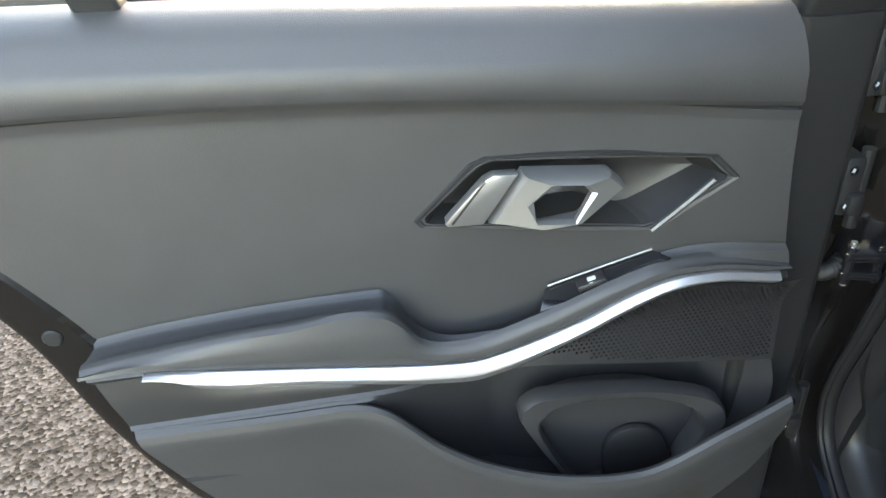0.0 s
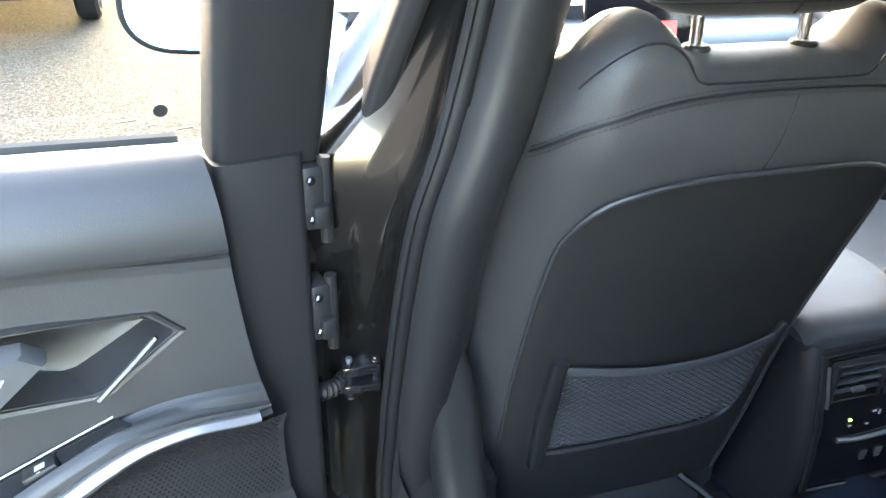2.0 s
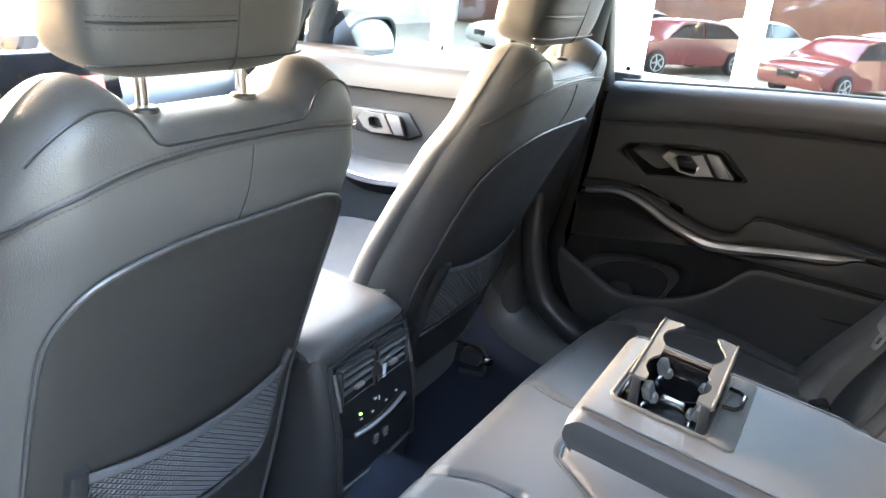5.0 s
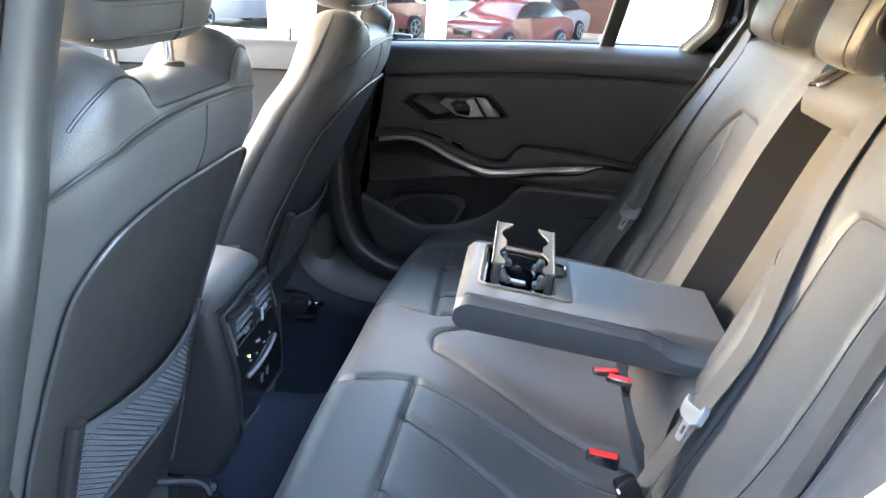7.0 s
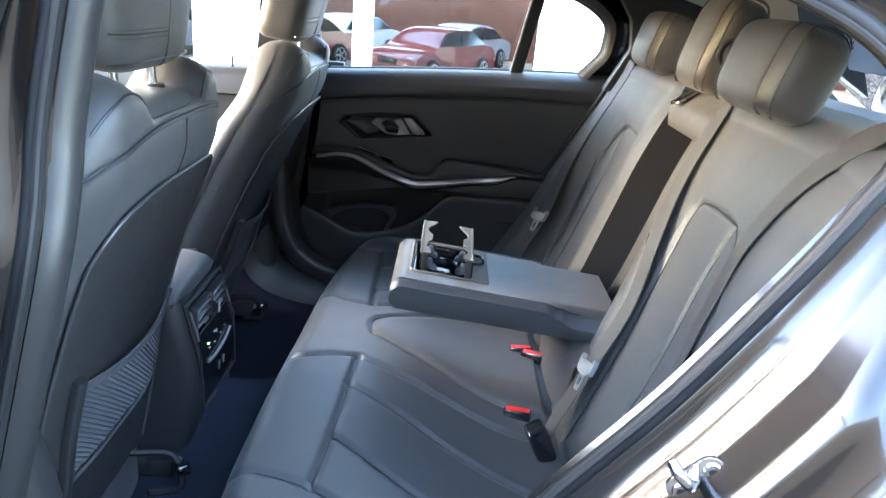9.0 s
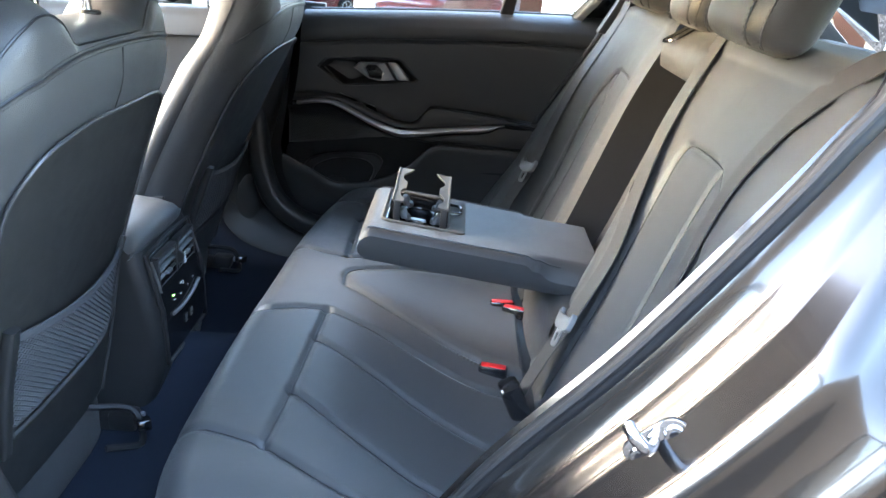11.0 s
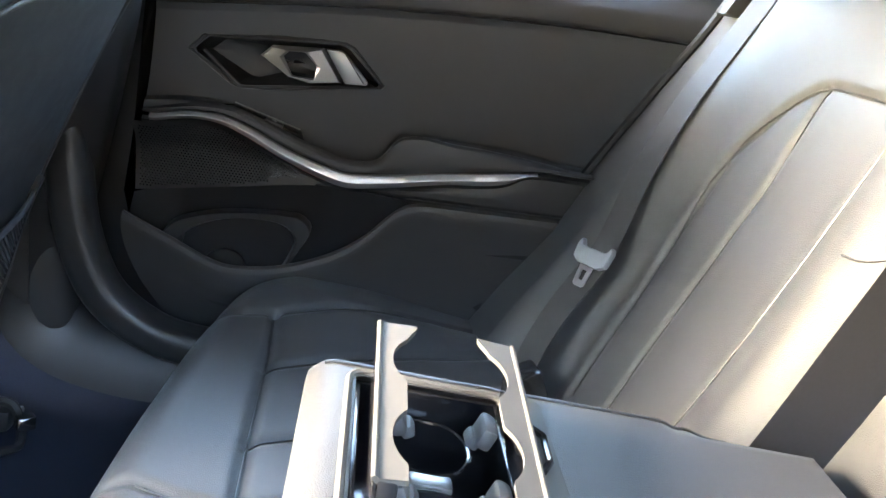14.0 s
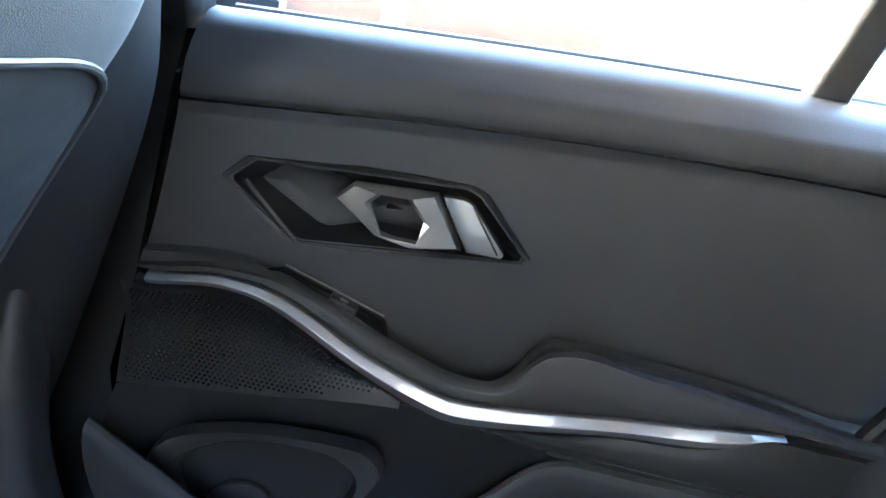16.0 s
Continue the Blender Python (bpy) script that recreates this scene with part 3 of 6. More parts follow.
    # sheet metal behind the panel
    tb = [(plus(SILL, -0.02), const(0.752)), (plus(SILL, -0.02), const(0.735)), (const(0.90), const(0.722)), (const(0.70), const(0.742)), (const(0.50), const(0.742)), (const(0.34), const(0.735)), (const(0.31), const(0.74)), (const(0.31), const(0.78)),
          (const(0.40), const(0.835)), (const(0.60), const(0.85)), (const(0.75), const(0.845)), (const(0.90), const(0.815)), (plus(SILL, -0.03), const(0.775)), (plus(SILL, -0.02), const(0.765))]
    yr, yf = plus(REAR, -0.060), plus(FRONT, 0.030)
    v, f = rows(dense(tb, 2), lin(0, 1, 40), yr, yf)
    w, n = 40, len(dense(tb, 2))
    f += [tuple(i * w for i in range(n)), tuple(i * w + w - 1 for i in reversed(range(n)))]
    obj("door_shell", (v, f), PAINT, door, "dark grey metallic door sheet metal", angle=35)
    # seal round the panel's edge
    zs = lin(0.33, 0.96, 50)
    obj("edge_seal", tube([(0.712, yr(z) + 0.006, z) for z in zs], 0.004, 8), RUBBER, door)
    if swung:
      fl = [(0.700, 0.008), (0.676, 0.004), (0.671, -0.004), (0.671, -0.040), (0.675, -0.048), (0.690, -0.053), (0.712, -0.056)]
      obj("door_flange", grid(lambda z, k: (fl[k][0], REAR(z) + fl[k][1], z), lin(0.345, 0.985, 50), list(range(7))), PAINT, door, "painted strip along the closing edge", angle=35)
      obj("panel_plug", disc((0.6715, REAR(0.755) - 0.023, 0.755), (-1, 0, 0), 0.0085, 0.003, 16), RUBBER, door, "round black plug")
    # window frame and glass
    obj("window_seal", tube([(0.736, y, SILL(y) - 0.002) for y in lin(0.26, 0.985, 40)], 0.006, 8), RUBBER, door)
    lean = lambda z: 0.728 - 0.28 * (z - 0.97)
    front_post = [(lean(z), 1.052 + 0.05 * (z - 0.97), z) for z in lin(0.955, 1.37, 14)]
    obj("front_frame", sweep(front_post, rounded(0.050, 0.092, 0.012), (0, 1, 0)), RUBBER, door, "matt black window frame upright", angle=35)
    mid_post = [(lean(z), 0.480 - 0.16 * (z - 0.99), z) for z in lin(0.985, 1.36, 14)]
    obj("middle_frame", sweep(mid_post, rounded(0.022, 0.034, 0.005), (0, 1, 0)), HARD, door, angle=35)
    c_line = [(0.740, 0.250, 0.975), (0.722, 0.203, 1.032), (0.705, 0.168, 1.09), (0.69, 0.150, 1.135), (0.675, 0.160, 1.183), (0.66, 0.213, 1.228), (0.65, 0.31, 1.285), (0.64, 0.45, 1.325), (0.635, 0.65, 1.36), (0.632, 0.88, 1.375)]
    obj("upper_frame", sweep(path3(c_line, 50), rounded(0.045, 0.034, 0.010), (1, 0, 0.3)), FELT, door, "black window frame", angle=35)
    obj("lock_pin", join(tube([(0.722, 0.305, 1.000), (0.722, 0.305, 1.030)], [0.0035, 0.0028], 8), disc((0.722, 0.305, 1.004), (0, 0, 1), 0.012, 0.003, 14)), HARD, door, "black lock pin on the sill")

    def pane(u, k):
        z = 0.975 + (1.37 - 0.975) * k / 8
        ya, yb = (0.505 - 0.16 * (z - 0.99)), 1.012 + 0.05 * (z - 0.97)
        return (lean(z) + 0.004, ya + (yb - ya) * u, z)
    g = obj("window_glass", grid(pane, lin(0, 1, 5), list(range(9))), GLASS, door, "clear lightly tinted side window")
    g.visible_shadow = False
    mk = lambda y, z: (lean(z) + 0.001, y, z)
    obj("glass_mark", join(disc(mk(0.974, 1.002), (1, 0, 0.28), 0.0055, 0.0008, 20, 0.0002), *[box(mk(0.948 + 0.02 * i, 0.997 - 0.006 * i), (0.0006, w, 0.0012), 0) for i, w in enumerate((0.014, 0.010, 0.018))]), HARD, g, "small dark etched marks", smooth=False)
    qp = [(p.x + 0.003, p.y, p.z) for p in path3(c_line[:8], 16)]
    qv = qp + [(lean(z) + 0.004, 0.465 - 0.16 * (z - 0.99), z) for z in lin(1.33, 0.985, 10)]
    g = obj("quarter_glass", (np.array([tuple(p) for p in qv]), [tuple(range(len(qv)))]), GLASS, door, smooth=False)
    g.visible_shadow = False
    return door


PINK = material("tinted light guide", (0.55, 0.25, 0.27), 0.3)
rear_door("closed rear door with grained panel, silver trim strip and map pocket", PINK)
SWING = Matrix.Translation((-0.829, 1.004, 0.007)) @ pose(0, 0, 0, 0, 0, -75.3) @ Matrix.Translation((0.655, -1.0, 0)) @ Matrix.Diagonal((-1, 1, 1, 1))
XF.append(SWING)
SHIFT[0] = 0.0
left_door = rear_door("rear door swung wide open, grained panel with silver trim strip", PINK, True)
# hinge-side hardware of the open door
obj("wiring_boot", tube(path3([(0.715, 1.070, 0.70), (0.72, 1.10, 0.695), (0.735, 1.125, 0.70)], 40), [0.008 + 0.002 * math.sin(i * 1.6) for i in range(40)], 10), RUBBER, left_door, "ribbed rubber wiring boot")
for z in (0.52, 0.86):
    h = obj("hinge", join(box((0.765, 1.082, z), (0.05, 0.020, 0.060), 0.006), tube([(0.795, 1.092, z - 0.04), (0.795, 1.092, z + 0.04)], 0.011, 12), box((0.815, 1.100, z), (0.045, 0.03, 0.05), 0.006)), PAINT, left_door, "painted steel door hinge", angle=30)
    obj("hinge_bolt", disc((0.75, 1.090, z + 0.012), (0, 1, 0), 0.008, 0.006, 6), STEEL, h)
for z in (0.915, 0.800, 0.520):
    h = obj("hinge_bracket", join(box((0.716, 1.084, z), (0.034, 0.020, 0.060), 0.005), box((0.700, 1.088, z - 0.016), (0.016, 0.016, 0.022), 0.004), tube([(0.706, 1.096, z - 0.045), (0.706, 1.096, z + 0.035)], 0.006, 10)), RUBBER, left_door, "dark hinge bracket", angle=30)
    for dz in (-0.018, 0.018):
        obj("bolt", disc((0.700, 1.080, z + dz), (-1, 0.3, 0), 0.0045, 0.005, 6), GLOSS, h, "small dark hinge bolt")
obj("hinge_cover", sweep([(0.738, 1.040, z) for z in lin(0.36, 0.958, 12)], rounded(0.080, 0.075, 0.010), (0, 1, 0)), RUBBER, left_door, "black plastic face on the hinge side", angle=30)
obj("check_strap", tube([(0.712, 1.03, 0.693), (0.722, 1.14, 0.693), (0.730, 1.19, 0.693)], 0.006, 6), GLOSS, left_door, "black door check strap")
XF.pop()


# ---------------------------------------------------------------- rear bench
BACKY = smooth1([0.40, 0.51, 0.59, 0.67, 0.79, 0.930, 1.035, 1.075, 1.095], [0.440, 0.402, 0.372, 0.342, 0.303, 0.257, 0.210, 0.184, 0.154])
ARM_X0, ARM_X1 = -0.112, 0.122
MID = (ARM_X0 + ARM_X1) / 2


REAR_SEAT = thing("rear_bench", (0, 0.60, 0.30), "black leather rear bench with pleated seats and open armrest recess", "car seat")


def rear_cushion():
    seat = REAR_SEAT
    grooves = []
    for sgn, c in ((1, 0.0), (-1, 0.020)):
        tr = lambda p: (c + sgn * p[0], p[1])
        for line in (((-0.107, 0.780), (-0.190, 0.784), (-0.348, 0.790), (-0.475, 0.798)),
                     ((-0.107, 0.780), (-0.165, 0.64), (-0.213, 0.516), (-0.225, 0.45)),
                     ((-0.200, 0.784), (-0.285, 0.630), (-0.360, 0.481), (-0.37, 0.45)),
                     ((-0.345, 0.790), (-0.415, 0.690), (-0.470, 0.600), (-0.52, 0.48)),
                     ((-0.475, 0.798), (-0.530, 0.70), (-0.575, 0.58), (-0.60, 0.45)),
                     ((-0.107, 0.780), (-0.112, 0.83), (-0.130, 0.875), (-0.150, 0.895)),
                     ((-0.475, 0.798), (-0.462, 0.85), (-0.455, 0.89))):
            grooves.append(([tr(p) for p in line], 0.0055, 0.0065))
    pad = [(-0.175, 0.43), (-0.125, 0.56), (-0.055, 0.68), (-0.018, 0.735), (0.0, 0.765), (0.035, 0.772), (0.062, 0.765), (0.085, 0.735), (0.118, 0.68), (0.185, 0.56), (0.235, 0.43)]
    front = smooth1([-0.70, -0.60, -0.50, -0.30, 0.0, 0.30, 0.50, 0.60, 0.66, 0.70], [0.86, 0.895, 0.920, 0.925, 0.915, 0.905, 0.880, 0.840, 0.79, 0.75])

    def top(x, y):
        z = 0.475 + 0.082 * (1 / (1 + math.exp(-(y - 0.62) / 0.075))) - 0.018 * (1 - bump(x - 0.02, 0.5))
        z += 0.004 * bump(abs(x - 0.01) - 0.13, 0.05) * bump(y - 0.60, 0.25)
        z -= 0.012 * bump(abs(x - 0.01) - 0.34, 0.11) * bump(y - 0.58, 0.17)
        z += 0.012 * bump(abs(x) - 0.56, 0.06)
        for pts, d, w in grooves:
            if min(p[0] for p in pts) - 0.02 < x < max(p[0] for p in pts) + 0.02:
                q = line_dist(x, y, pts)
                if q < 0.02:
                    z -= d * bump(q, w)
        q = line_dist(x, y, pad)
        if inside(x, y, pad):
            z += 0.008 * math.sin(min(1, q / 0.03) * math.pi / 2)
        if q < 0.012:
            z -= 0.003 * bump(q, 0.004)
        return z

    def fn(x, s):
        yf = front(x)
        if s <= 1:
            y = 0.30 + (yf - 0.045 - 0.30) * s
            return (x, y, top(x, y))
        a = (s - 1)
        y0, z0 = yf - 0.045, top(x, yf - 0.045)
        if a <= 1:
            t = a * math.pi / 2
            return (x, y0 + 0.045 * math.sin(t), z0 - 0.055 * (1 - math.cos(t)))
        return (x, y0 + 0.045 - 0.05 * (a - 1), z0 - 0.055 - 0.20 * (a - 1))
    xs = lin(-0.68, 0.68, 400)
    ss = lin(0, 1, 165) + lin(1.04, 2, 18) + lin(2.2, 3, 5)
    obj("cushion", grid(fn, xs, ss), LEATHER, seat, "pleated black leather cushion", angle=70)
    for pts, d, w in grooves:
        obj("seam", tube([(p.x, p.y, top(p.x, p.y) + 0.0016) for p in path3([(x, y, 0) for x, y in pts], 60) if p.y < front(p.x) - 0.046], 0.0011, 6), PIPING, seat)
    pp = path3([(x, y, 0) for x, y in pad], 90)
    obj("seam", tube([(p.x, p.y, top(p.x, p.y) + 0.0016) for p in pp], 0.0012, 6), PIPING, seat)
    lines = []
    for o in (0.006, 0.010):
        q = []
        for i, p in enumerate(pp):
            t = (pp[min(i + 1, 89)] - pp[max(i - 1, 0)]).normalized()
            x, y = p.x - t.y * o, p.y + t.x * o
            q.append((x, y, top(x, y) + 0.0013))
        lines.append(stitches(q))
    obj("stitching", join(*lines), STITCH, seat, "double row of dark stitching", kind="stuff")
    return seat


rear_cushion()


def wing(out):
    """The pleat lines of one outer backrest, as (distance from the car's middle, z); out moves them outwards and down."""
    panel = [(0.218, 0.50), (0.216, 0.60), (0.210, 0.70), (0.204, 0.80), (0.202, 0.88), (0.204, 0.920), (0.212, 0.934), (0.226, 0.938), (0.318, 0.940), (0.345, 0.934), (0.372, 0.912), (0.418, 0.840), (0.424, 0.72), (0.420, 0.58), (0.415, 0.50)]
    pleat = [(0.336, 0.936), (0.331, 0.84), (0.338, 0.757), (0.342, 0.66), (0.334, 0.52)]
    return [[(x + out, z - 0.8 * out) for x, z in l] for l in (panel, pleat)]


WINGS = [[[(-x, z) for x, z in l] for l in wing(0.016)], [[(x + 0.012, z) for x, z in l] for l in wing(0.0)]]
BOLSTER = smooth1([0.44, 0.53, 0.64, 0.75, 0.87, 0.96, 1.03], [0.100, 0.090, 0.068, 0.050, 0.022, 0.004, 0.0])


def back_surface(x, z):
    """How far forward the rear backrest reaches."""
    y = BACKY(z)
    a = abs(x - 0.005)
    t = min(1, max(0, (a - 0.445) / 0.11))
    y += BOLSTER(z) * t * t * (3 - 2 * t)
    y += 0.014 * bump(a - 0.165, 0.035) * bump(z - 0.76, 0.25) - 0.006 * bump(a - 0.34, 0.10) * bump(z - 0.79, 0.25)
    for lines in WINGS:
        for k, pts in enumerate(lines):
            q = line_dist(x, z, pts)
            if q < 0.03:
                y -= (0.006 if k == 0 else 0.004) * bump(q, 0.006 if k == 0 else 0.005)
            if k == 0 and inside(x, z, pts):
                y -= 0.004 * min(1, q / 0.01)
    return y


def on_back(pts, lift):
    return [(x, back_surface(x, z) + lift, z) for x, z in pts]


def rear_backrest():
    seat = REAR_SEAT
    shape = back_surface

    def top_edge(x):
        a = abs(x - 0.01)
        return 1.077 - 0.030 * max(0, (a - 0.42) / 0.24) ** 2

    def section(xa, xb, n):
        def fn(x, s):
            zt = top_edge(x)
            if s <= 1:
                z = 0.44 + (zt - 0.035 - 0.44) * s
                return (x, shape(x, z), z)
            t = (s - 1) * math.pi / 2
            z0 = zt - 0.035
            y0 = shape(x, z0)
            if s <= 2:
                return (x, y0 - 0.045 * (1 - math.cos(t)), z0 + 0.035 * math.sin(t))
            return (x, y0 - 0.045 - 0.10 * (s - 2), zt - 0.004 * (s - 2))
        return grid(fn, lin(xa, xb, n), lin(0, 1, 160) + lin(1.06, 2, 14) + [2.3, 3.0], flip=True)
    for xa, xb, n in ((-0.660, ARM_X0 - 0.004, 170), (ARM_X1 + 0.004, 0.660, 160)):
        v, f = section(xa, xb, n)
        inner = xb if xa < 0 else xa
        sg = -1 if xa < 0 else 1
        # rounded inner flank that turns back into the recess
        def fl(k, s, inner=inner, sg=sg):
            z = 0.44 + (1.027 - 0.44) * s
            t = k / 6 * math.pi / 2
            return (inner - sg * 0.012 * math.sin(t) * 0 - sg * 0.010 * (1 - math.cos(t)) * 0 + 0, shape(inner, z) - 0.09 * k / 6, z)
        side = grid(fl, list(range(7)), lin(0, 1, 40), flip=sg > 0)
        obj("backrest", (v, f), LEATHER, seat, "pleated black leather backrest", angle=60)
        # Leather flank coloured felt black, which puts the recess's shade into it.
        obj("recess_flank", side, FELT, seat, "flank of the armrest recess, blackened for its shade")
        for line in WINGS[0 if xa < 0 else 1]:
            obj("seam", tube([(p.x, shape(p.x, p.z) + 0.0012, p.z) for p in path3([(x, 0, z) for x, z in line], 120)], 0.0011, 6), PIPING, seat)
        # tuck where the side bolster meets the back, and the line up the inner edge
        obj("seam", tube([(p.x, shape(p.x, p.z) + 0.0006, p.z) for p in path3([(inner + sg * 0.002, 0, 0.835), (inner + sg * 0.020, 0, 0.826), (inner + sg * 0.036, 0, 0.824)], 16)], 0.0010, 6), PIPING, seat)
    obj("edge_strip", tube([(0.657, shape(0.655, z) + 0.004, z) for z in lin(0.50, 1.02, 40)], 0.0075, 8), RUBBER, seat, "black strip along the outer edge")
    # middle: padded head above the recess, recess walls
    def head(u, k):
        x = ARM_X0 + (ARM_X1 - ARM_X0) * u
        e = 1 - 0.5 * abs(2 * u - 1) ** 6
        prof = [(z + 0.007, d) for z, d in ((0.985, -0.085), (0.976, -0.060), (0.974, -0.020), (0.980, 0.0), (0.995, 0.006), (1.015, 0.004), (1.035, -0.006), (1.048, -0.030), (1.053, -0.06), (1.050, -0.12))]
        z, d = prof[k]
        return (x, BACKY(1.015) + d * (1 if d < 0 else e) + 0.004 * e, z)
    obj("centre_head", grid(head, lin(0, 1, 24), list(range(10)), flip=True), LEATHER, seat, "padded head over the recess", angle=60)
    def rec(u, k):
        x = ARM_X0 + (ARM_X1 - ARM_X0) * u
        z = 0.46 + 0.545 * k / 12
        return (x, BACKY(z) - 0.075 - 0.006 * math.sin(math.pi * u), z)
    obj("recess_lining", grid(rec, lin(0, 1, 8), list(range(13)), flip=True), LEATHER, seat, "leather lining of the armrest recess")
    # padded foot of the middle seat under the armrest
    obj("centre_foot", grid(lambda u, k: (ARM_X0 - 0.055 + (ARM_X1 - ARM_X0 + 0.11) * u, (0.405, 0.402, 0.394, 0.380, 0.350, 0.30)[k] + 0.012 * math.sin(math.pi * u), (0.46, 0.53, 0.59, 0.618, 0.630, 0.634)[k]), lin(0, 1, 16), list(range(6)), flip=True), LEATHER, seat, "padded leather foot of the middle backrest", angle=60)
    # release loop
    lp = thing("belt_guide_loop", (0.085, 0.20, 1.03), "chrome-rimmed belt guide slot on the backrest top", "belt guide")
    run, up = Vector((0.030, -0.050, 0.026)).normalized(), Vector((0.0, 0.50, 0.86))
    side = up.cross(run).normalized()
    M = Matrix((run, side, run.cross(side))).transposed().to_4x4()
    M.translation = (0.072, 0.209, 1.0505)
    XF.append(XF[-1] @ M)
    obj("chrome_rim", tube([(a, b_, 0) for a, b_ in rounded(0.070, 0.032, 0.013, 6)], 0.0034, 8, closed=True), CHROME, lp, "bright chrome rim")
    obj("slot", prism([(a, b_, -0.004) for a, b_ in rounded(0.064, 0.027, 0.011, 6)], (0, 0, 0.004), 0.001), GLOSS, lp, "black slot", angle=30)
    XF.pop()
    return seat


rear_backrest()


def head_shape(w, h, d, pw=2.6, taper=0.12, lean=0.0, pa=3.2):
    """A padded cushion: rounded block, narrower at the foot."""
    def fn(a, v):
        c, s = math.cos(v), math.sin(v)
        e = lambda t, p: math.copysign(abs(t) ** (2 / p), t)
        z = e(s, pw)
        r = abs(c) ** (2 / pw)
        k = 1 - taper * (1 - z) / 2
        return (w / 2 * k * r * e(math.cos(a), pa), d / 2 * r * e(math.sin(a), pa * 0.85) + lean * z * h / 2, h / 2 * z)
    return grid(fn, [math.pi / 2 * (k + 0.5 - 0.5 * math.cos(math.pi * i / 14)) for k in range(4) for i in range(14)], [-math.pi / 2 + math.pi / 2 * (0.5 - 0.5 * math.cos(math.pi * i / 18)) + 0.0005 for i in range(18)] + [math.pi / 2 * (0.5 - 0.5 * math.cos(math.pi * i / 18)) - 0.0005 * i / 18 for i in range(19)], closed_u=True)


def rear_headrest(x, label, small=False, button=False, y=0.165):
    w, h = (0.224, 0.126) if not small else (0.180, 0.172)
    zc = 1.128 if not small else 1.142
    hr = thing("rear_headrest", (x, y, 1.05), label, "headrest", "rear headrests")
    XF.append(XF[-1] @ pose(x, y, zc, 16, 0, 0))
    obj("cushion", head_shape(w, h, 0.100 if not small else 0.092, 4.0, 0.12, 0.0, 3.6), LEATHER, hr, angle=80)
    for sg in (-1.12, -1.46, 1.12, 1.46):
        q = []
        fall = (1 - min(0.99, abs(sg) * 0.60 / 0.95) ** 3.6) ** 0.327
        for t in lin(-1.2, 2.6, 160):
            r = 0.0500 if not small else 0.0460
            q.append((sg * w * 0.30, r * fall * 1.01 * math.copysign(abs(math.cos(t)) ** (2 / 3.8), math.cos(t)), h / 2 * 1.0 * math.copysign(abs(math.sin(t)) ** (2 / 3.8), math.sin(t))))
        obj("seam", tube(q, 0.0010, 6), PIPING, hr)
        obj("stitching", join(*[stitches([(p[0] + o, p[1] * 1.008, p[2] * 1.008) for p in q], 0.0006) for o in (-0.004, 0.004)]), STITCH, hr, kind="stuff")
    if button:
        b = obj("button_housing", ring((-w / 2 * 0.93, 0.0, -0.01), (1, 0, 0), 0.024, 0.005, 0.01), HARD, hr, "round release button ring")
        obj("button", disc((-w / 2 * 0.96, 0.0, -0.01), (-1, 0, 0), 0.018, 0.010, 24, 0.003), HARD, hr, "round release button")
    XF.pop()
    for sg in (-1, 1):
        obj("post", tube([(x + sg * 0.05, y - 0.050, 1.00), (x + sg * 0.05, y - 0.012, 1.08)], 0.005, 10), HARD, hr)
    return hr


rear_headrest(-0.280, "black leather outer rear headrest with double stitched seams", y=0.212)
rear_headrest(0.365, "black leather outer rear headrest, upright behind the far seat", y=0.190)
rear_headrest(0.078, "narrow black leather centre headrest with round release button", small=True, button=True, y=0.170)


RUBBERGREY = material("soft grey rubber", (0.075, 0.075, 0.075), 0.6)


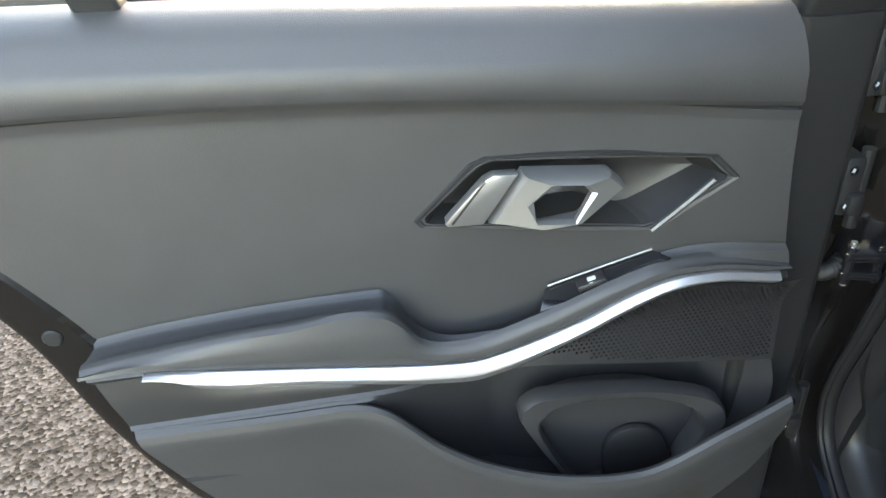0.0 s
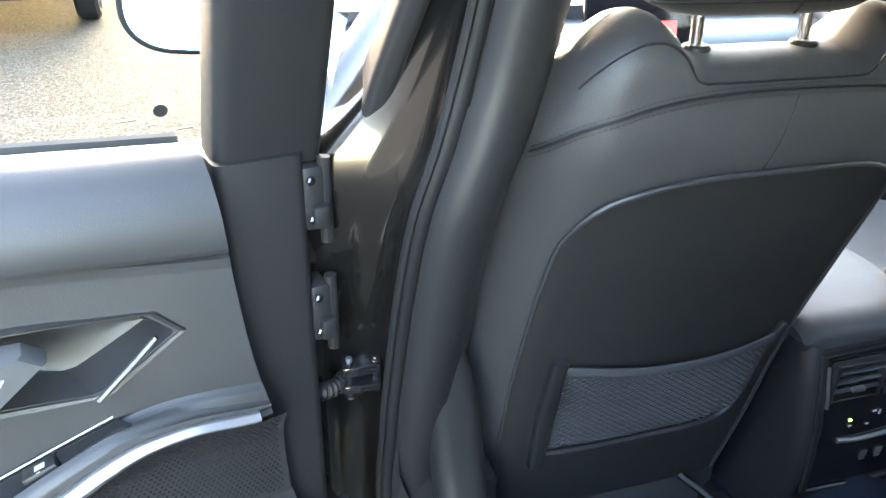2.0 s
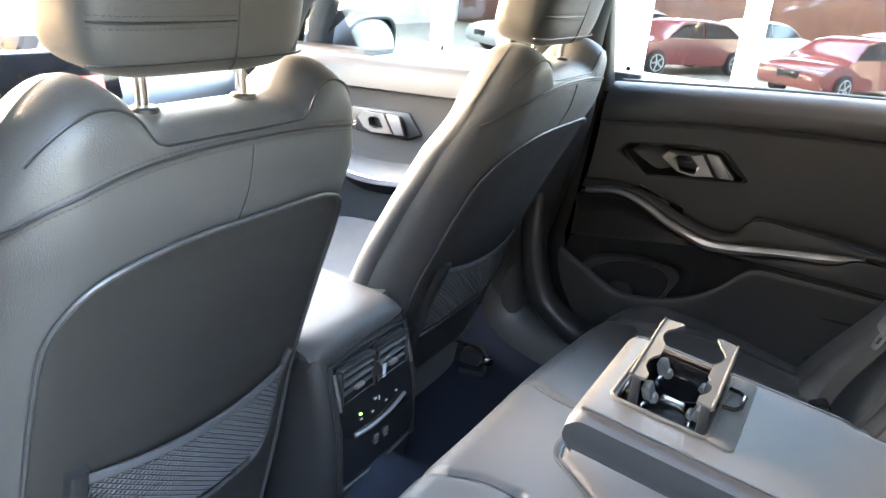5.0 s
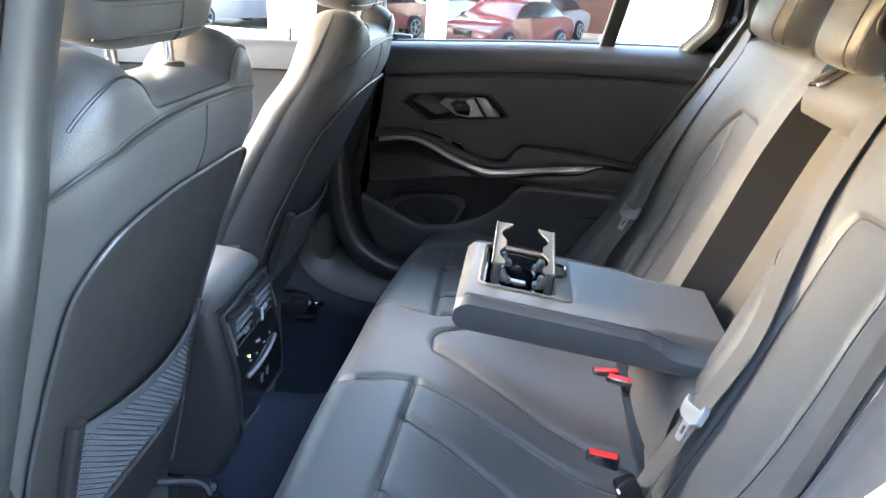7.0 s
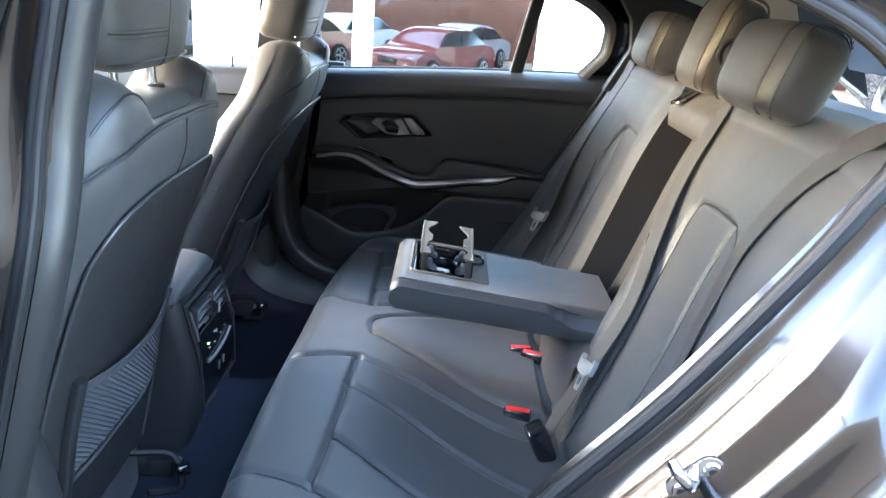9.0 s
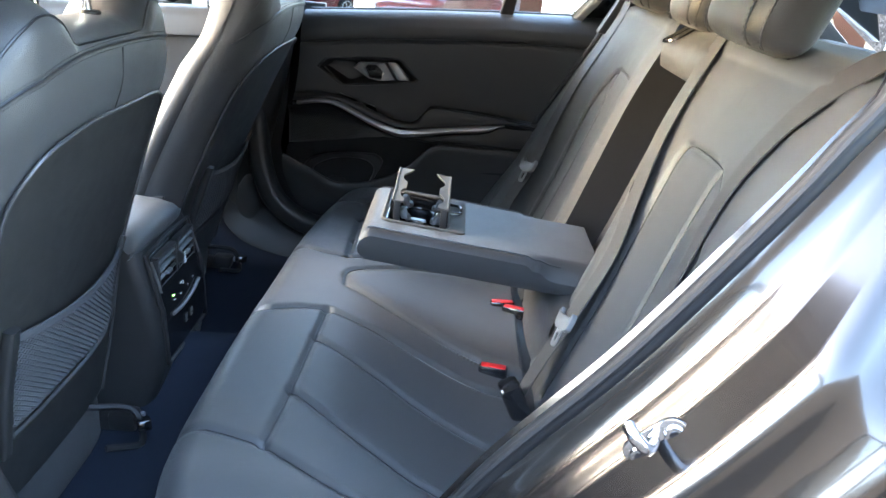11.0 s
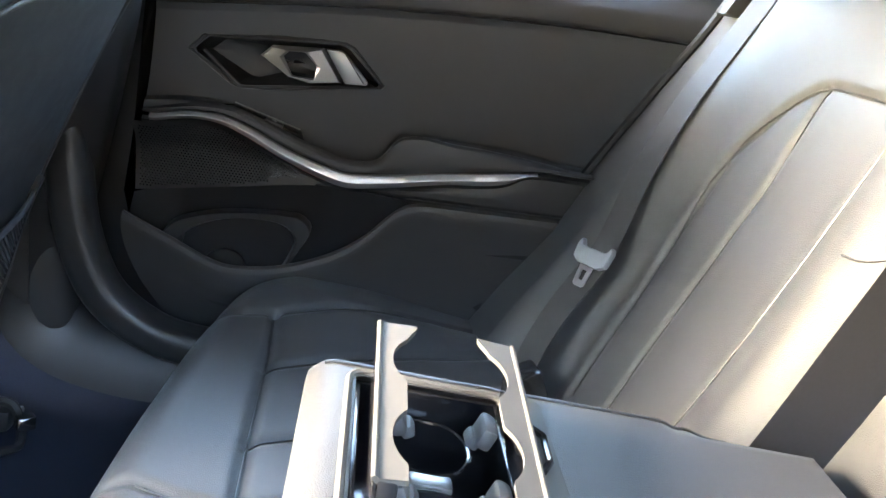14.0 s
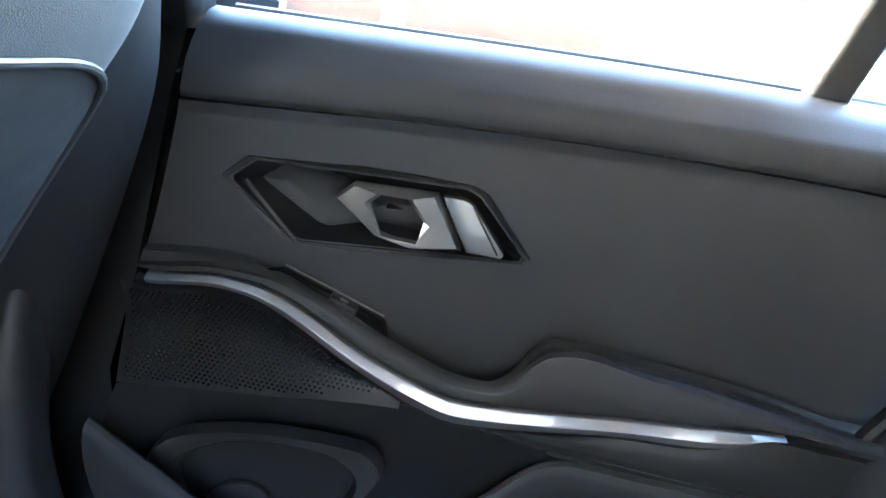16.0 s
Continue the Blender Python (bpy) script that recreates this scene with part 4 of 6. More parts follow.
def armrest():
    XF.append(XF[-1] @ Matrix(((1, 0, 0, 0), (0, 1, 0, 0), (0, 0.105, 1, -0.105 * 0.60), (0, 0, 0, 1))))
    arm = thing("folding_armrest", (MID, 0.55, 0.61), "folded-down black leather centre armrest with open cup holder", "armrest")
    x0, x1, y0, y1, zt, zb = -0.127, 0.124, 0.315, 0.728, 0.700, 0.630
    w = x1 - x0
    # body: rounded tray with a hole for the cup tray
    hx0, hx1, hy0, hy1 = -0.064, 0.094, 0.584, 0.692

    def topz(x, y):
        e = min(x - x0, x1 - x)
        f = y1 - y
        z = zt - 0.010 * (1 - min(1, e / 0.016)) ** 2 - 0.014 * (1 - min(1, max(f, 0) / 0.022)) ** 2
        z -= 0.008 * bump(y - 0.432, 0.008) * (bump(x - x0, 0.02) + bump(x - x1, 0.02))
        z -= 0.022 / (1 + math.exp((y - 0.418) / 0.006)) * (1 - min(1, e / 0.03))
        return z
    xs = sorted(set(lin(x0, x1, 44) + lin(x0, x0 + 0.02, 9) + lin(x1 - 0.02, x1, 9) + [hx0, hx1]))
    ys = sorted(set(lin(y0, y1, 70) + [hy0, hy1]))
    v, f = grid(lambda x, y: (x, y, topz(x, y)), xs, ys)
    keep = []
    for q in f:
        cx, cy = float(np.mean(v[list(q), 0])), float(np.mean(v[list(q), 1]))
        if not (hx0 < cx < hx1 and hy0 < cy < hy1):
            keep.append(q)
    outline = [(x, y1) for x in xs] + [(x1, y) for y in reversed(ys)][1:] + [(x0, y) for y in ys]

    def skirt(i, k):
        x, y = outline[int(i)]
        z = topz(x, y) + (zb + 0.012 - topz(x, y)) * k / 6
        inw = 0.010 * (k / 6) ** 3
        return (x + (inw if x <= x0 + 1e-6 else -inw if x >= x1 - 1e-6 else 0), y - (inw if y >= y1 - 1e-6 else 0) + 0.003 * math.sin(math.pi * k / 6) * (1 if y >= y1 - 1e-6 else 0), z)
    sk = grid(skirt, list(range(len(outline))), list(range(7)), flip=True)
    bot = grid(lambda x, y: (x, y, zb + 0.012), [x0 + 0.01, x1 - 0.01], [y0, y1 - 0.01], flip=True)
    obj("body", join((v, keep), sk, bot), LEATHER, arm, "padded leather armrest body", angle=55)
    for xx in (x0 + 0.0165, x1 - 0.0165):
        obj("piping", tube([(xx, y, topz(xx, y) + 0.0010) for y in lin(y0 + 0.07, y1 - 0.012, 60)], 0.0013, 6), PIPING, arm)
    obj("hinge_cover", box((MID, 0.345, 0.662), (w - 0.03, 0.05, 0.05), 0.012), LEATHER, arm)
    # cup tray
    tray = obj("cup_tray", join(box(((hx0 + hx1) / 2, (hy0 + hy1) / 2, zt - 0.052), (hx1 - hx0, hy1 - hy0, 0.006), 0.001),
                                box((hx0 + 0.002, (hy0 + hy1) / 2, zt - 0.028), (0.004, hy1 - hy0, 0.050), 0.001), box((hx1 - 0.002, (hy0 + hy1) / 2, zt - 0.028), (0.004, hy1 - hy0, 0.050), 0.001),
                                box(((hx0 + hx1) / 2, hy0 + 0.002, zt - 0.028), (hx1 - hx0, 0.004, 0.050), 0.001), box(((hx0 + hx1) / 2, hy1 - 0.002, zt - 0.028), (hx1 - hx0, 0.004, 0.050), 0.001)), GLOSS, arm, "black cup tray", angle=30)
    rim = [((hx0 + hx1) / 2 + a, (hy0 + hy1) / 2 + b, zt + 0.001) for a, b in rounded(hx1 - hx0 + 0.008, hy1 - hy0 + 0.010, 0.012, 6)]
    obj("tray_rim", tube(rim, 0.0030, 8, closed=True), CUPGREY, arm, "thin pale rim")
    fp = [((hx0 + hx1) / 2 + a, 0.568 + b, zt - 0.002) for a, b in rounded(hx1 - hx0 + 0.014, 0.034, 0.010, 5)]
    fl = obj("flap_plate", prism(fp, (0, 0, 0.005), 0.001), CUPGREY, arm, "pale grey plastic plate", angle=30)
    obj("flap_catch", tube([(0.008, 0.580, zt + 0.006), (0.010, 0.566, zt + 0.007), (0.020, 0.560, zt + 0.007), (0.048, 0.559, zt + 0.007), (0.056, 0.566, zt + 0.007), (0.058, 0.580, zt + 0.006)], 0.0028, 8), GLOSS, fl, "small black wire catch")
    # two hinged arms: upright walls with a pale notched flange on top
    cups = (-0.024, 0.046)

    def reach(x):
        d = 0.015 + 0.008 * bump(x - 0.086, 0.012)
        for c in cups:
            q = 0.031 ** 2 - (x - c) ** 2
            if q > 0:
                d = min(d, 0.037 - math.sqrt(q))
        return max(d, 0.006)
    for yy, sg, n0 in ((0.677, -1, 0), (0.587, 1, 1)):
        lift = lambda x: zt + 0.032 + 0.11 * (x + 0.060)
        wl = [(x, yy, zt - 0.030) for x in (-0.058, 0.080)] + [(x, yy, lift(x)) for x in (0.084, -0.058)]
        o = obj("holder_arm", prism(wl, (0, -sg * 0.004, 0), 0.0012), GLOSS, arm, "dark upright wall of the cup holder arm", angle=30)
        xs_ = lin(-0.058, 0.086, 90)
        poly = [(x, yy - sg * 0.003, lift(x)) for x in reversed(xs_)] + [(x, yy + sg * reach(x), lift(x) + 0.0015) for x in xs_]
        obj("flange", prism(poly, (0, 0, 0.0035), 0.0), CUPGREY, o, "pale notched flange", angle=30)
        obj("flange_edge", tube([(x, yy - sg * 0.003, lift(x) + 0.003) for x in lin(-0.058, 0.086, 12)], 0.0022, 8), CUPGREY, o)
        obj("end_bracket", box((-0.056, yy + sg * 0.004, zt + 0.010), (0.005, 0.012, 0.050), 0.002), HARD, o, "small dark hinge bracket")
        for xx in cups:
            obj("cup_pad", join(box((xx, yy + sg * 0.014, zt + 0.004), (0.024, 0.012, 0.018), 0.004, (sg * 20, 0, 0)), box((xx, yy + sg * 0.022, zt - 0.003), (0.016, 0.010, 0.010), 0.003, (sg * 30, 0, 0))), RUBBERGREY, o, "sprung grey cup pad")
    obj("tray_divider", box(((hx0 + hx1) / 2, (hy0 + hy1) / 2, zt - 0.022), (0.014, 0.030, 0.008), 0.003), SATIN, arm, "small silver divider")
    for xx in (-0.026, 0.050):
        obj("cup_ring", ring((xx, (hy0 + hy1) / 2, zt - 0.020), (0, 0, 1), 0.030, 0.0022, 0), GLOSS, arm)
    XF.pop()
    return arm


armrest()


# ---------------------------------------------------------------- belts and buckles
def strap(pts, width, normal, n=60, thick=0.0016):
    p = path3(pts, n)
    nn = [Vector(normal)] * n if not isinstance(normal, list) else [Vector(normal[0]).lerp(Vector(normal[1]), i / (n - 1)) for i in range(n)]
    w = width / 2
    return sweep(p, [(-w, -thick / 2), (-w * 0.5, -thick / 2), (w * 0.5, -thick / 2), (w, -thick / 2), (w, thick / 2), (-w, thick / 2)], nn)


TONGUE = material("grey tongue plastic", (0.15, 0.155, 0.16), 0.4)


def seat_belt(name_label, pts, tongue, normal, up, anchor):
    b = thing("seat_belt", pts[-1], name_label, "seat belt", "rear seat belts")
    obj("webbing", strap(pts, 0.046, normal), BELT, b, angle=20)
    t = Vector(tongue)
    q = Vector(up).normalized()
    n = Vector(normal if not isinstance(normal, list) else normal[1]).normalized()
    s = q.cross(n).normalized()
    M = Matrix((s, q, n)).transposed().to_4x4()
    M.translation = t
    XF.append(XF[-1] @ M)
    prof = [(-0.032, 0.010), (-0.028, 0.018), (-0.022, 0.008), (0.022, 0.008), (0.028, 0.018), (0.032, 0.010), (0.030, -0.010), (0.018, -0.016), (-0.018, -0.016), (-0.030, -0.010)]
    tg = obj("tongue_grip", prism([(x, y, -0.003) for x, y in prof], (0, 0, 0.010), 0.002), TONGUE, b, "grey plastic belt tongue grip", angle=30)
    o = [(-0.012, -0.014), (0.012, -0.014), (0.010, -0.042), (0.006, -0.045), (-0.006, -0.045), (-0.010, -0.042)]
    i = [(-0.005, -0.022), (0.005, -0.022), (0.0045, -0.034), (0.003, -0.036), (-0.003, -0.036), (-0.0045, -0.034)]
    v = [(x, y, z) for z in (0.002, 0.0045) for p in (o, i) for x, y in p]
    f = []
    for j in range(6):
        k = (j + 1) % 6
        f += [(j, 6 + j, 6 + k, k), (12 + j, 12 + k, 18 + k, 18 + j), (j, k, 12 + k, 12 + j), (6 + j, 18 + j, 18 + k, 6 + k)]
    obj("tongue", (v, f), STEEL, tg, "steel belt tongue", smooth=False)
    XF.pop()
    return b


seat_belt("black woven belt of the far outer seat with grey tongue",
          [(0.59, 0.16, 1.10), (0.585, 0.20, 1.075)] + on_back([(0.577, 1.05), (0.562, 0.96), (0.548, 0.88), (0.527, 0.79)], 0.006) + [(0.487, 0.386, 0.676), (0.482, 0.425, 0.600), (0.475, 0.450, 0.540), (0.470, 0.462, 0.490)],
          (0.486, 0.394, 0.676), [(-0.1, 1, 0.35), (-0.4, 1, 0.4)], (0.28, -0.35, 0.9), None)
seat_belt("black woven centre belt hanging from the backrest top",
          [(-0.105, 0.15, 1.10), (-0.110, 0.195, 1.075)] + on_back([(-0.118, 1.05), (-0.157, 0.93), (-0.185, 0.83), (-0.205, 0.74)], 0.008) + [(-0.215, 0.372, 0.640), (-0.225, 0.408, 0.565), (-0.240, 0.432, 0.52), (-0.255, 0.450, 0.48)],
          (-0.215, 0.382, 0.622), [(0.0, 1, 0.4), (0.0, 1, 0.5)], (0.3, -0.35, 0.9), None)
b = thing("seat_belt", (-0.60, 0.42, 0.48), "black woven belt lying along the near outer backrest", "seat belt", "rear seat belts")
obj("webbing", strap([(-0.50, 0.12, 1.115), (-0.50, 0.165, 1.095)] + on_back([(-0.475, 1.055), (-0.440, 1.00), (-0.415, 0.92), (-0.410, 0.82), (-0.425, 0.70), (-0.45, 0.60), (-0.48, 0.50)], 0.003), 0.046, [(0.1, 1, 0.5), (0.4, 1, 0.4)]), BELT, b, angle=20)
obj("belt_bezel", prism([(-0.50 + a, 0.118 + c, 1.098) for a, c in rounded(0.075, 0.026, 0.010, 5)], (0, 0, 0.010), 0.003), HARD, b, "black plastic bezel that the belt comes out of", angle=30)


def buckle(x, y, z, rx, rz, label):
    k = thing("belt_buckle", (x, y, z - 0.03), label, "belt buckle", "rear belt buckles")
    XF.append(XF[-1] @ pose(x, y, z, rx, 0, rz))
    obj("housing", box((0, 0, -0.016), (0.050, 0.024, 0.042), 0.005), GLOSS, k)
    obj("release_button", box((0, 0.001, 0.0035), (0.043, 0.016, 0.006), 0.002), RED, k, "red release button")
    XF.pop()


buckle(-0.163, 0.482, 0.492, 8, 82, "black belt buckle with red button in the cushion gap")
buckle(0.062, 0.432, 0.494, 8, 75, "black belt buckle with red button beside the armrest")
buckle(0.084, 0.456, 0.494, 8, 95, "black belt buckle with red button under the armrest")
for x, y, z, lab in ((-0.262, 0.452, 0.502, "upright black belt anchor on the cushion edge"), (0.44, 0.452, 0.500, "black belt anchor tucked beside the far backrest")):
    k = thing("belt_anchor", (x, y, z - 0.03), lab, "belt anchor", "belt anchors")
    obj("anchor_cover", box((x, y, z - 0.004), (0.040, 0.034, 0.070), 0.008, (-25, 0, 12)), GLOSS, k)
    obj("anchor_mark", disc((x, y + 0.018, z + 0.014), (0.1, 1, 0.4), 0.006, 0.001, 12), WHITEMARK, k, "small white round mark")


# ---------------------------------------------------------------- front seats
SEAT_Y = smooth1([0.40, 0.52, 0.66, 0.80, 0.90, 0.98, 1.04, 1.08], [1.150, 1.128, 1.102, 1.058, 1.022, 0.998, 0.998, 1.006])


def front_seat(cx, recline, label):
    XF.append(XF[-1] @ Matrix.Translation((cx, 0, 0)) @ Matrix(((1, 0, 0, 0), (0, 1, -recline, 0.64 * recline), (0, 0, 1, 0), (0, 0, 0, 1))))
    seat = thing("front_seat", (0, 1.25, 0.32), label, "car seat", "front seats")
    hw = smooth1([0.38, 0.50, 0.65, 0.80, 0.93, 1.00, 1.05, 1.08], [0.215, 0.232, 0.240, 0.238, 0.230, 0.222, 0.214, 0.20])

    zt_table = smooth1([0, 0.080, 0.092, 0.104, 0.118, 0.132, 0.150, 0.172, 0.192, 0.210, 0.222, 0.24], [1.038, 1.038, 1.042, 1.060, 1.071, 1.074, 1.071, 1.056, 1.032, 0.998, 0.965, 0.89])

    def ztop(x):
        return zt_table(abs(x))

    def body(a, v):
        c, s = math.cos(a), math.sin(a)
        e = lambda t, p: math.copysign(abs(t) ** (2 / p), t)
        x = e(c, 3.2)
        z0 = 0.40 + 0.655 * min(v, 1.0)
        w = hw(z0)
        zt = ztop(x * w)
        z = 0.40 + (zt - 0.40) * min(v, 1)
        th = 0.075 if z < 0.9 else 0.075 - 0.10 * (z - 0.9)
        yb = SEAT_Y(z)
        k = 1.0
        if v > 0.94:
            t = (v - 0.94) / 0.06
            k = math.sqrt(max(0.0, 1 - t * t))
        yc = yb + th
        yy = e(s, 2.4 if s > 0 else 3.4) * th * k
        side = 0.05 * max(0.0, abs(x) - 0.72) ** 1.2 * 2.2
        return (x * w * (0.985 + 0.015 * k) * (1 + 0.13 * max(0.0, s) ** 0.5 * bump(z - 0.70, 0.22)), yc + yy + side * (1 if s < 0 else 0.3), z)
    n = 96
    vs = lin(0, 0.93, 70) + [0.94 + 0.06 * math.sin(math.pi / 2 * i / 10) for i in range(0, 11)]
    obj("backrest", grid(body, lin(0, 2 * math.pi * (n - 1) / n, n), vs, closed_u=True), LEATHER, seat, "black leather backrest with raised shoulders", angle=75)

    def rear(x, z, out=0.0):
        """The point on the rear face of the backrest."""
        w = hw(z)
        t = min(0.999, abs(x) / w)
        th = 0.075 if z < 0.9 else 0.075 - 0.10 * (z - 0.9)
        s = (1 - t ** 3.2) ** (1 / 3.4)
        side = 0.05 * max(0.0, t - 0.72) ** 1.2 * 2.2
        return Vector((x, SEAT_Y(z) + th - th * s + side - out, z))
    # seams across the shoulders: double stitched line, short upright seam, top piping
    seam = [(-0.224, 0.952), (-0.19, 0.980), (-0.15, 0.997), (-0.10, 1.008), (0.0, 1.013), (0.10, 1.010), (0.20, 0.998)]
    sf = smooth1([p[0] for p in seam], [p[1] for p in seam])
    xs = lin(-0.220, 0.205, 80)
    obj("shoulder_seam", tube([rear(x, sf(x), 0.0006 + 0.05 * max(0, abs(x) - 0.14)) for x in xs], 0.0018, 6), PIPING, seat)
    obj("stitching", join(*[stitches([rear(x, sf(x) + o, 0.0010 + 0.05 * max(0, abs(x) - 0.14)) for x in xs], 0.0006, 0.0034, 0.0018) for o in (-0.0050, 0.0050)]), STITCH, seat, "double row of dark stitching", kind="stuff")
    obj("upright_seam", tube([rear(0.008 - 0.012 * t, 1.006 - 0.074 * t, 0.0002) for t in lin(0, 1, 14)], 0.0010, 6), PIPING, seat)
    def crest(x):
        """A point near the top edge of the backrest, on its rounded rim."""
        z = 0.40 + (ztop(x) - 0.40) * 0.970
        th = 0.075 if z < 0.9 else 0.075 - 0.10 * (z - 0.9)
        p = rear(x, z)
        p.y += (SEAT_Y(z) + th - p.y) * (1 - math.sqrt(0.75)) - 0.0008
        return p
    obj("top_piping", tube([crest(x) for x in lin(-0.190, 0.190, 90)], 0.0016, 6), PIPING, seat)
    # hard shell, slightly sunk, with a raised edge
    top = [(-0.190, 0.40), (-0.193, 0.55), (-0.190, 0.72), (-0.188, 0.81), (-0.182, 0.868), (-0.160, 0.904), (-0.115, 0.924), (-0.026, 0.934), (0.07, 0.934), (0.135, 0.927), (0.166, 0.910), (0.178, 0.88), (0.180, 0.75), (0.170, 0.55), (0.155, 0.40)]
    edge = path3([(x, 0, z) for x, z in top], 90)
    xl = smooth1([0.40, 0.55, 0.72, 0.81, 0.862, 0.898, 0.919, 0.931, 0.934], [-0.190, -0.193, -0.190, -0.188, -0.183, -0.164, -0.125, -0.050, 0.055])
    xr = smooth1([0.40, 0.55, 0.75, 0.88, 0.910, 0.927, 0.934], [0.155, 0.170, 0.180, 0.178, 0.166, 0.135, 0.085])

    def shell(u, v):
        z = 0.40 + (0.934 - 0.40) * (1 - (1 - v) ** 1.8)
        a, b = xl(z), xr(z)
        x = a + (b - a) * u
        q = min(u * (b - a), (1 - u) * (b - a), 0.934 - z + 0.004)
        dip = 0.002 * min(1, q / 0.03) * (1 if z > 0.70 else 0.6)
        mid = rear(x, z, 0.005)
        return (mid.x, mid.y + dip * bump(x, 0.3) * 0.55, mid.z)
    obj("back_shell", grid(shell, lin(0, 1, 60), lin(0, 1, 60)), SHELL, seat, "matt black plastic back shell", angle=60)
    obj("shell_edge", tube([rear(p.x, p.z, 0.0068) for p in edge], 0.0026, 8), EDGE, seat, "smooth raised shell edge")
    # net pocket
    nl, nr = -0.140, 0.150
    ntop = lambda x: 0.672 - 0.012 * math.sin(math.pi * (x - nl) / (nr - nl)) - 0.010 * (x - nl)
    nbot = lambda x: 0.530 + 0.006 * (x - nl) / (nr - nl) + 0.035 * max(0, (x - 0.10) / 0.05) ** 2
    nety = lambda x, z: rear(x, z, 0.010).y - 0.012 * math.sin(math.pi * (x - nl) / (nr - nl)) * (z - 0.52) / 0.14
    net = obj("net_band", sweep([(x, nety(x, ntop(x)), ntop(x)) for x in lin(nl, nr, 40)], rounded(0.004, 0.011, 0.0018, 3), (0, 0, 1)), NETM, seat, "elastic top band of the net pocket", angle=40)
    st = []
    pitch = 0.0080
    k = -60
    while k < 120:
        for sg in (1, -1):
            pts = []
            for i in range(40):
                x = nl + (nr - nl) * i / 39
                z = 0.52 + k * pitch * 1.0 + sg * 0.76 * (x - nl)
                if nbot(x) - 0.001 <= z <= ntop(x) and nl < x < nr:
                    pts.append(Vector((x, nety(x, z) + 0.0007 * sg, z)))
            if len(pts) >= 2:
                st.append(tube(pts, 0.0010, 4))
        k += 1
    obj("net", join(*st), NETM, seat, "black diamond net pocket", kind="stuff", smooth=False)
    fr = [(nl - 0.006, 0.500), (nl - 0.008, 0.60), (nl - 0.006, 0.690)]
    obj("net_frame", sweep([rear(x, z, 0.009) for x, z in fr], rounded(0.020, 0.016, 0.005), (0, 1, 0)), HARD, seat, "black net frame upright", angle=40)
    fr2 = [(nr + 0.010, 0.690), (nr + 0.002, 0.672), (nr - 0.004, 0.62), (nr - 0.012, 0.565), (nr - 0.030, 0.535), (nr - 0.07, 0.524), (0.0, 0.520), (nl, 0.518)]
    obj("net_frame", tube([rear(p.x, p.z, 0.008) for p in path3([(x, 0, z) for x, z in fr2], 50)], 0.0055, 8), HARD, seat, "curved black net frame")
    # headrest on two posts
    XF.append(XF[-1] @ pose(-0.006, 1.066, 1.172, 6, 0, 0))
    obj("headrest", head_shape(0.268, 0.205, 0.105, 6.0, 0.08, 0.0, 5.0), LEATHER, seat, "black leather headrest", angle=80)
    q = [(x, -0.0528 * (1 - abs(x / 0.131) ** 5) ** 0.24, -0.052) for x in lin(-0.122, 0.122, 40)]
    obj("headrest_stitching", join(*[stitches([(a, b_ - 0.001, c + o) for a, b_, c in q if a < 0.018], 0.0006, 0.0034, 0.0018) for o in (-0.005, 0.005)]), STITCH, seat, kind="stuff")
    obj("headrest_seam", tube([(a, b_ - 0.0002, c) for a, b_, c in q if a < 0.020], 0.0013, 6), PIPING, seat)
    obj("headrest_seam", tube([(a, b_ + 0.0015, -0.086) for a, b_, c in q], 0.0012, 6), PIPING, seat)
    obj("headrest_seam", tube([(0.02, -0.0520 + 0.012 * (abs(z) / 0.1) ** 12, z) for z in lin(-0.098, 0.09, 30)], 0.0012, 6), PIPING, seat)
    hk = obj("coat_hook", join(box((-0.070, -0.0535, 0.016), (0.030, 0.006, 0.036), 0.003), box((-0.070, -0.058, 0.004), (0.020, 0.005, 0.006), 0.002)), HARD, seat, "black plastic hook", angle=30)
    XF.pop()
    for sg in (-1, 1):
        p = obj("headrest_post", tube([(-0.006 + sg * 0.058, 1.056, 1.005), (-0.006 + sg * 0.058, 1.062, 1.10)], 0.0058, 12), CHROME, seat, "chrome headrest post")
        obj("post_collar", disc((-0.006 + sg * 0.058, 1.056, 1.034), (0, 0, 1), 0.013, 0.008, 18, 0.002), HARD, seat)
    # cushion, side cover and rails
    def cush(a, v):
        c, s = math.cos(a), math.sin(a)
        e = lambda t, p: math.copysign(abs(t) ** (2 / p), t)
        return (0.235 * e(c, 4) * (1 - 0.06 * v), 1.40 + 0.25 * e(s, 4), 0.31 + 0.24 * v + 0.02 * abs(e(c, 4)) ** 3 * v)
    v, f = grid(cush, lin(0, 2 * math.pi * 39 / 40, 40), lin(0, 1, 6), closed_u=True)
    f.append(tuple(5 * 40 + i for i in range(40)))
    obj("cushion", (v, f), LEATHER, seat, angle=60)
    obj("side_cover", box((-0.225, 1.19, 0.46), (0.04, 0.20, 0.14), 0.02), HARD, seat, "black plastic side cover")
    obj("recliner_cap", disc((-0.246, 1.145, 0.575), (-1, 0, 0), 0.026, 0.008, 20, 0.003), HARD, seat, "round recliner cap")
    for xx in (-0.19, 0.17):
        r = obj("seat_rail", box((xx, 1.40, 0.325), (0.030, 0.56, 0.030), 0.006), HARD, seat, "dark steel seat rail")
        obj("rail_end", box((xx, 1.125, 0.330), (0.036, 0.05, 0.036), 0.008), HARD, r)
        obj("rail_bolt", disc((xx + 0.008, 1.101, 0.334), (0, -1, 0), 0.007, 0.008, 6), STEEL, r, "bright bolt head")
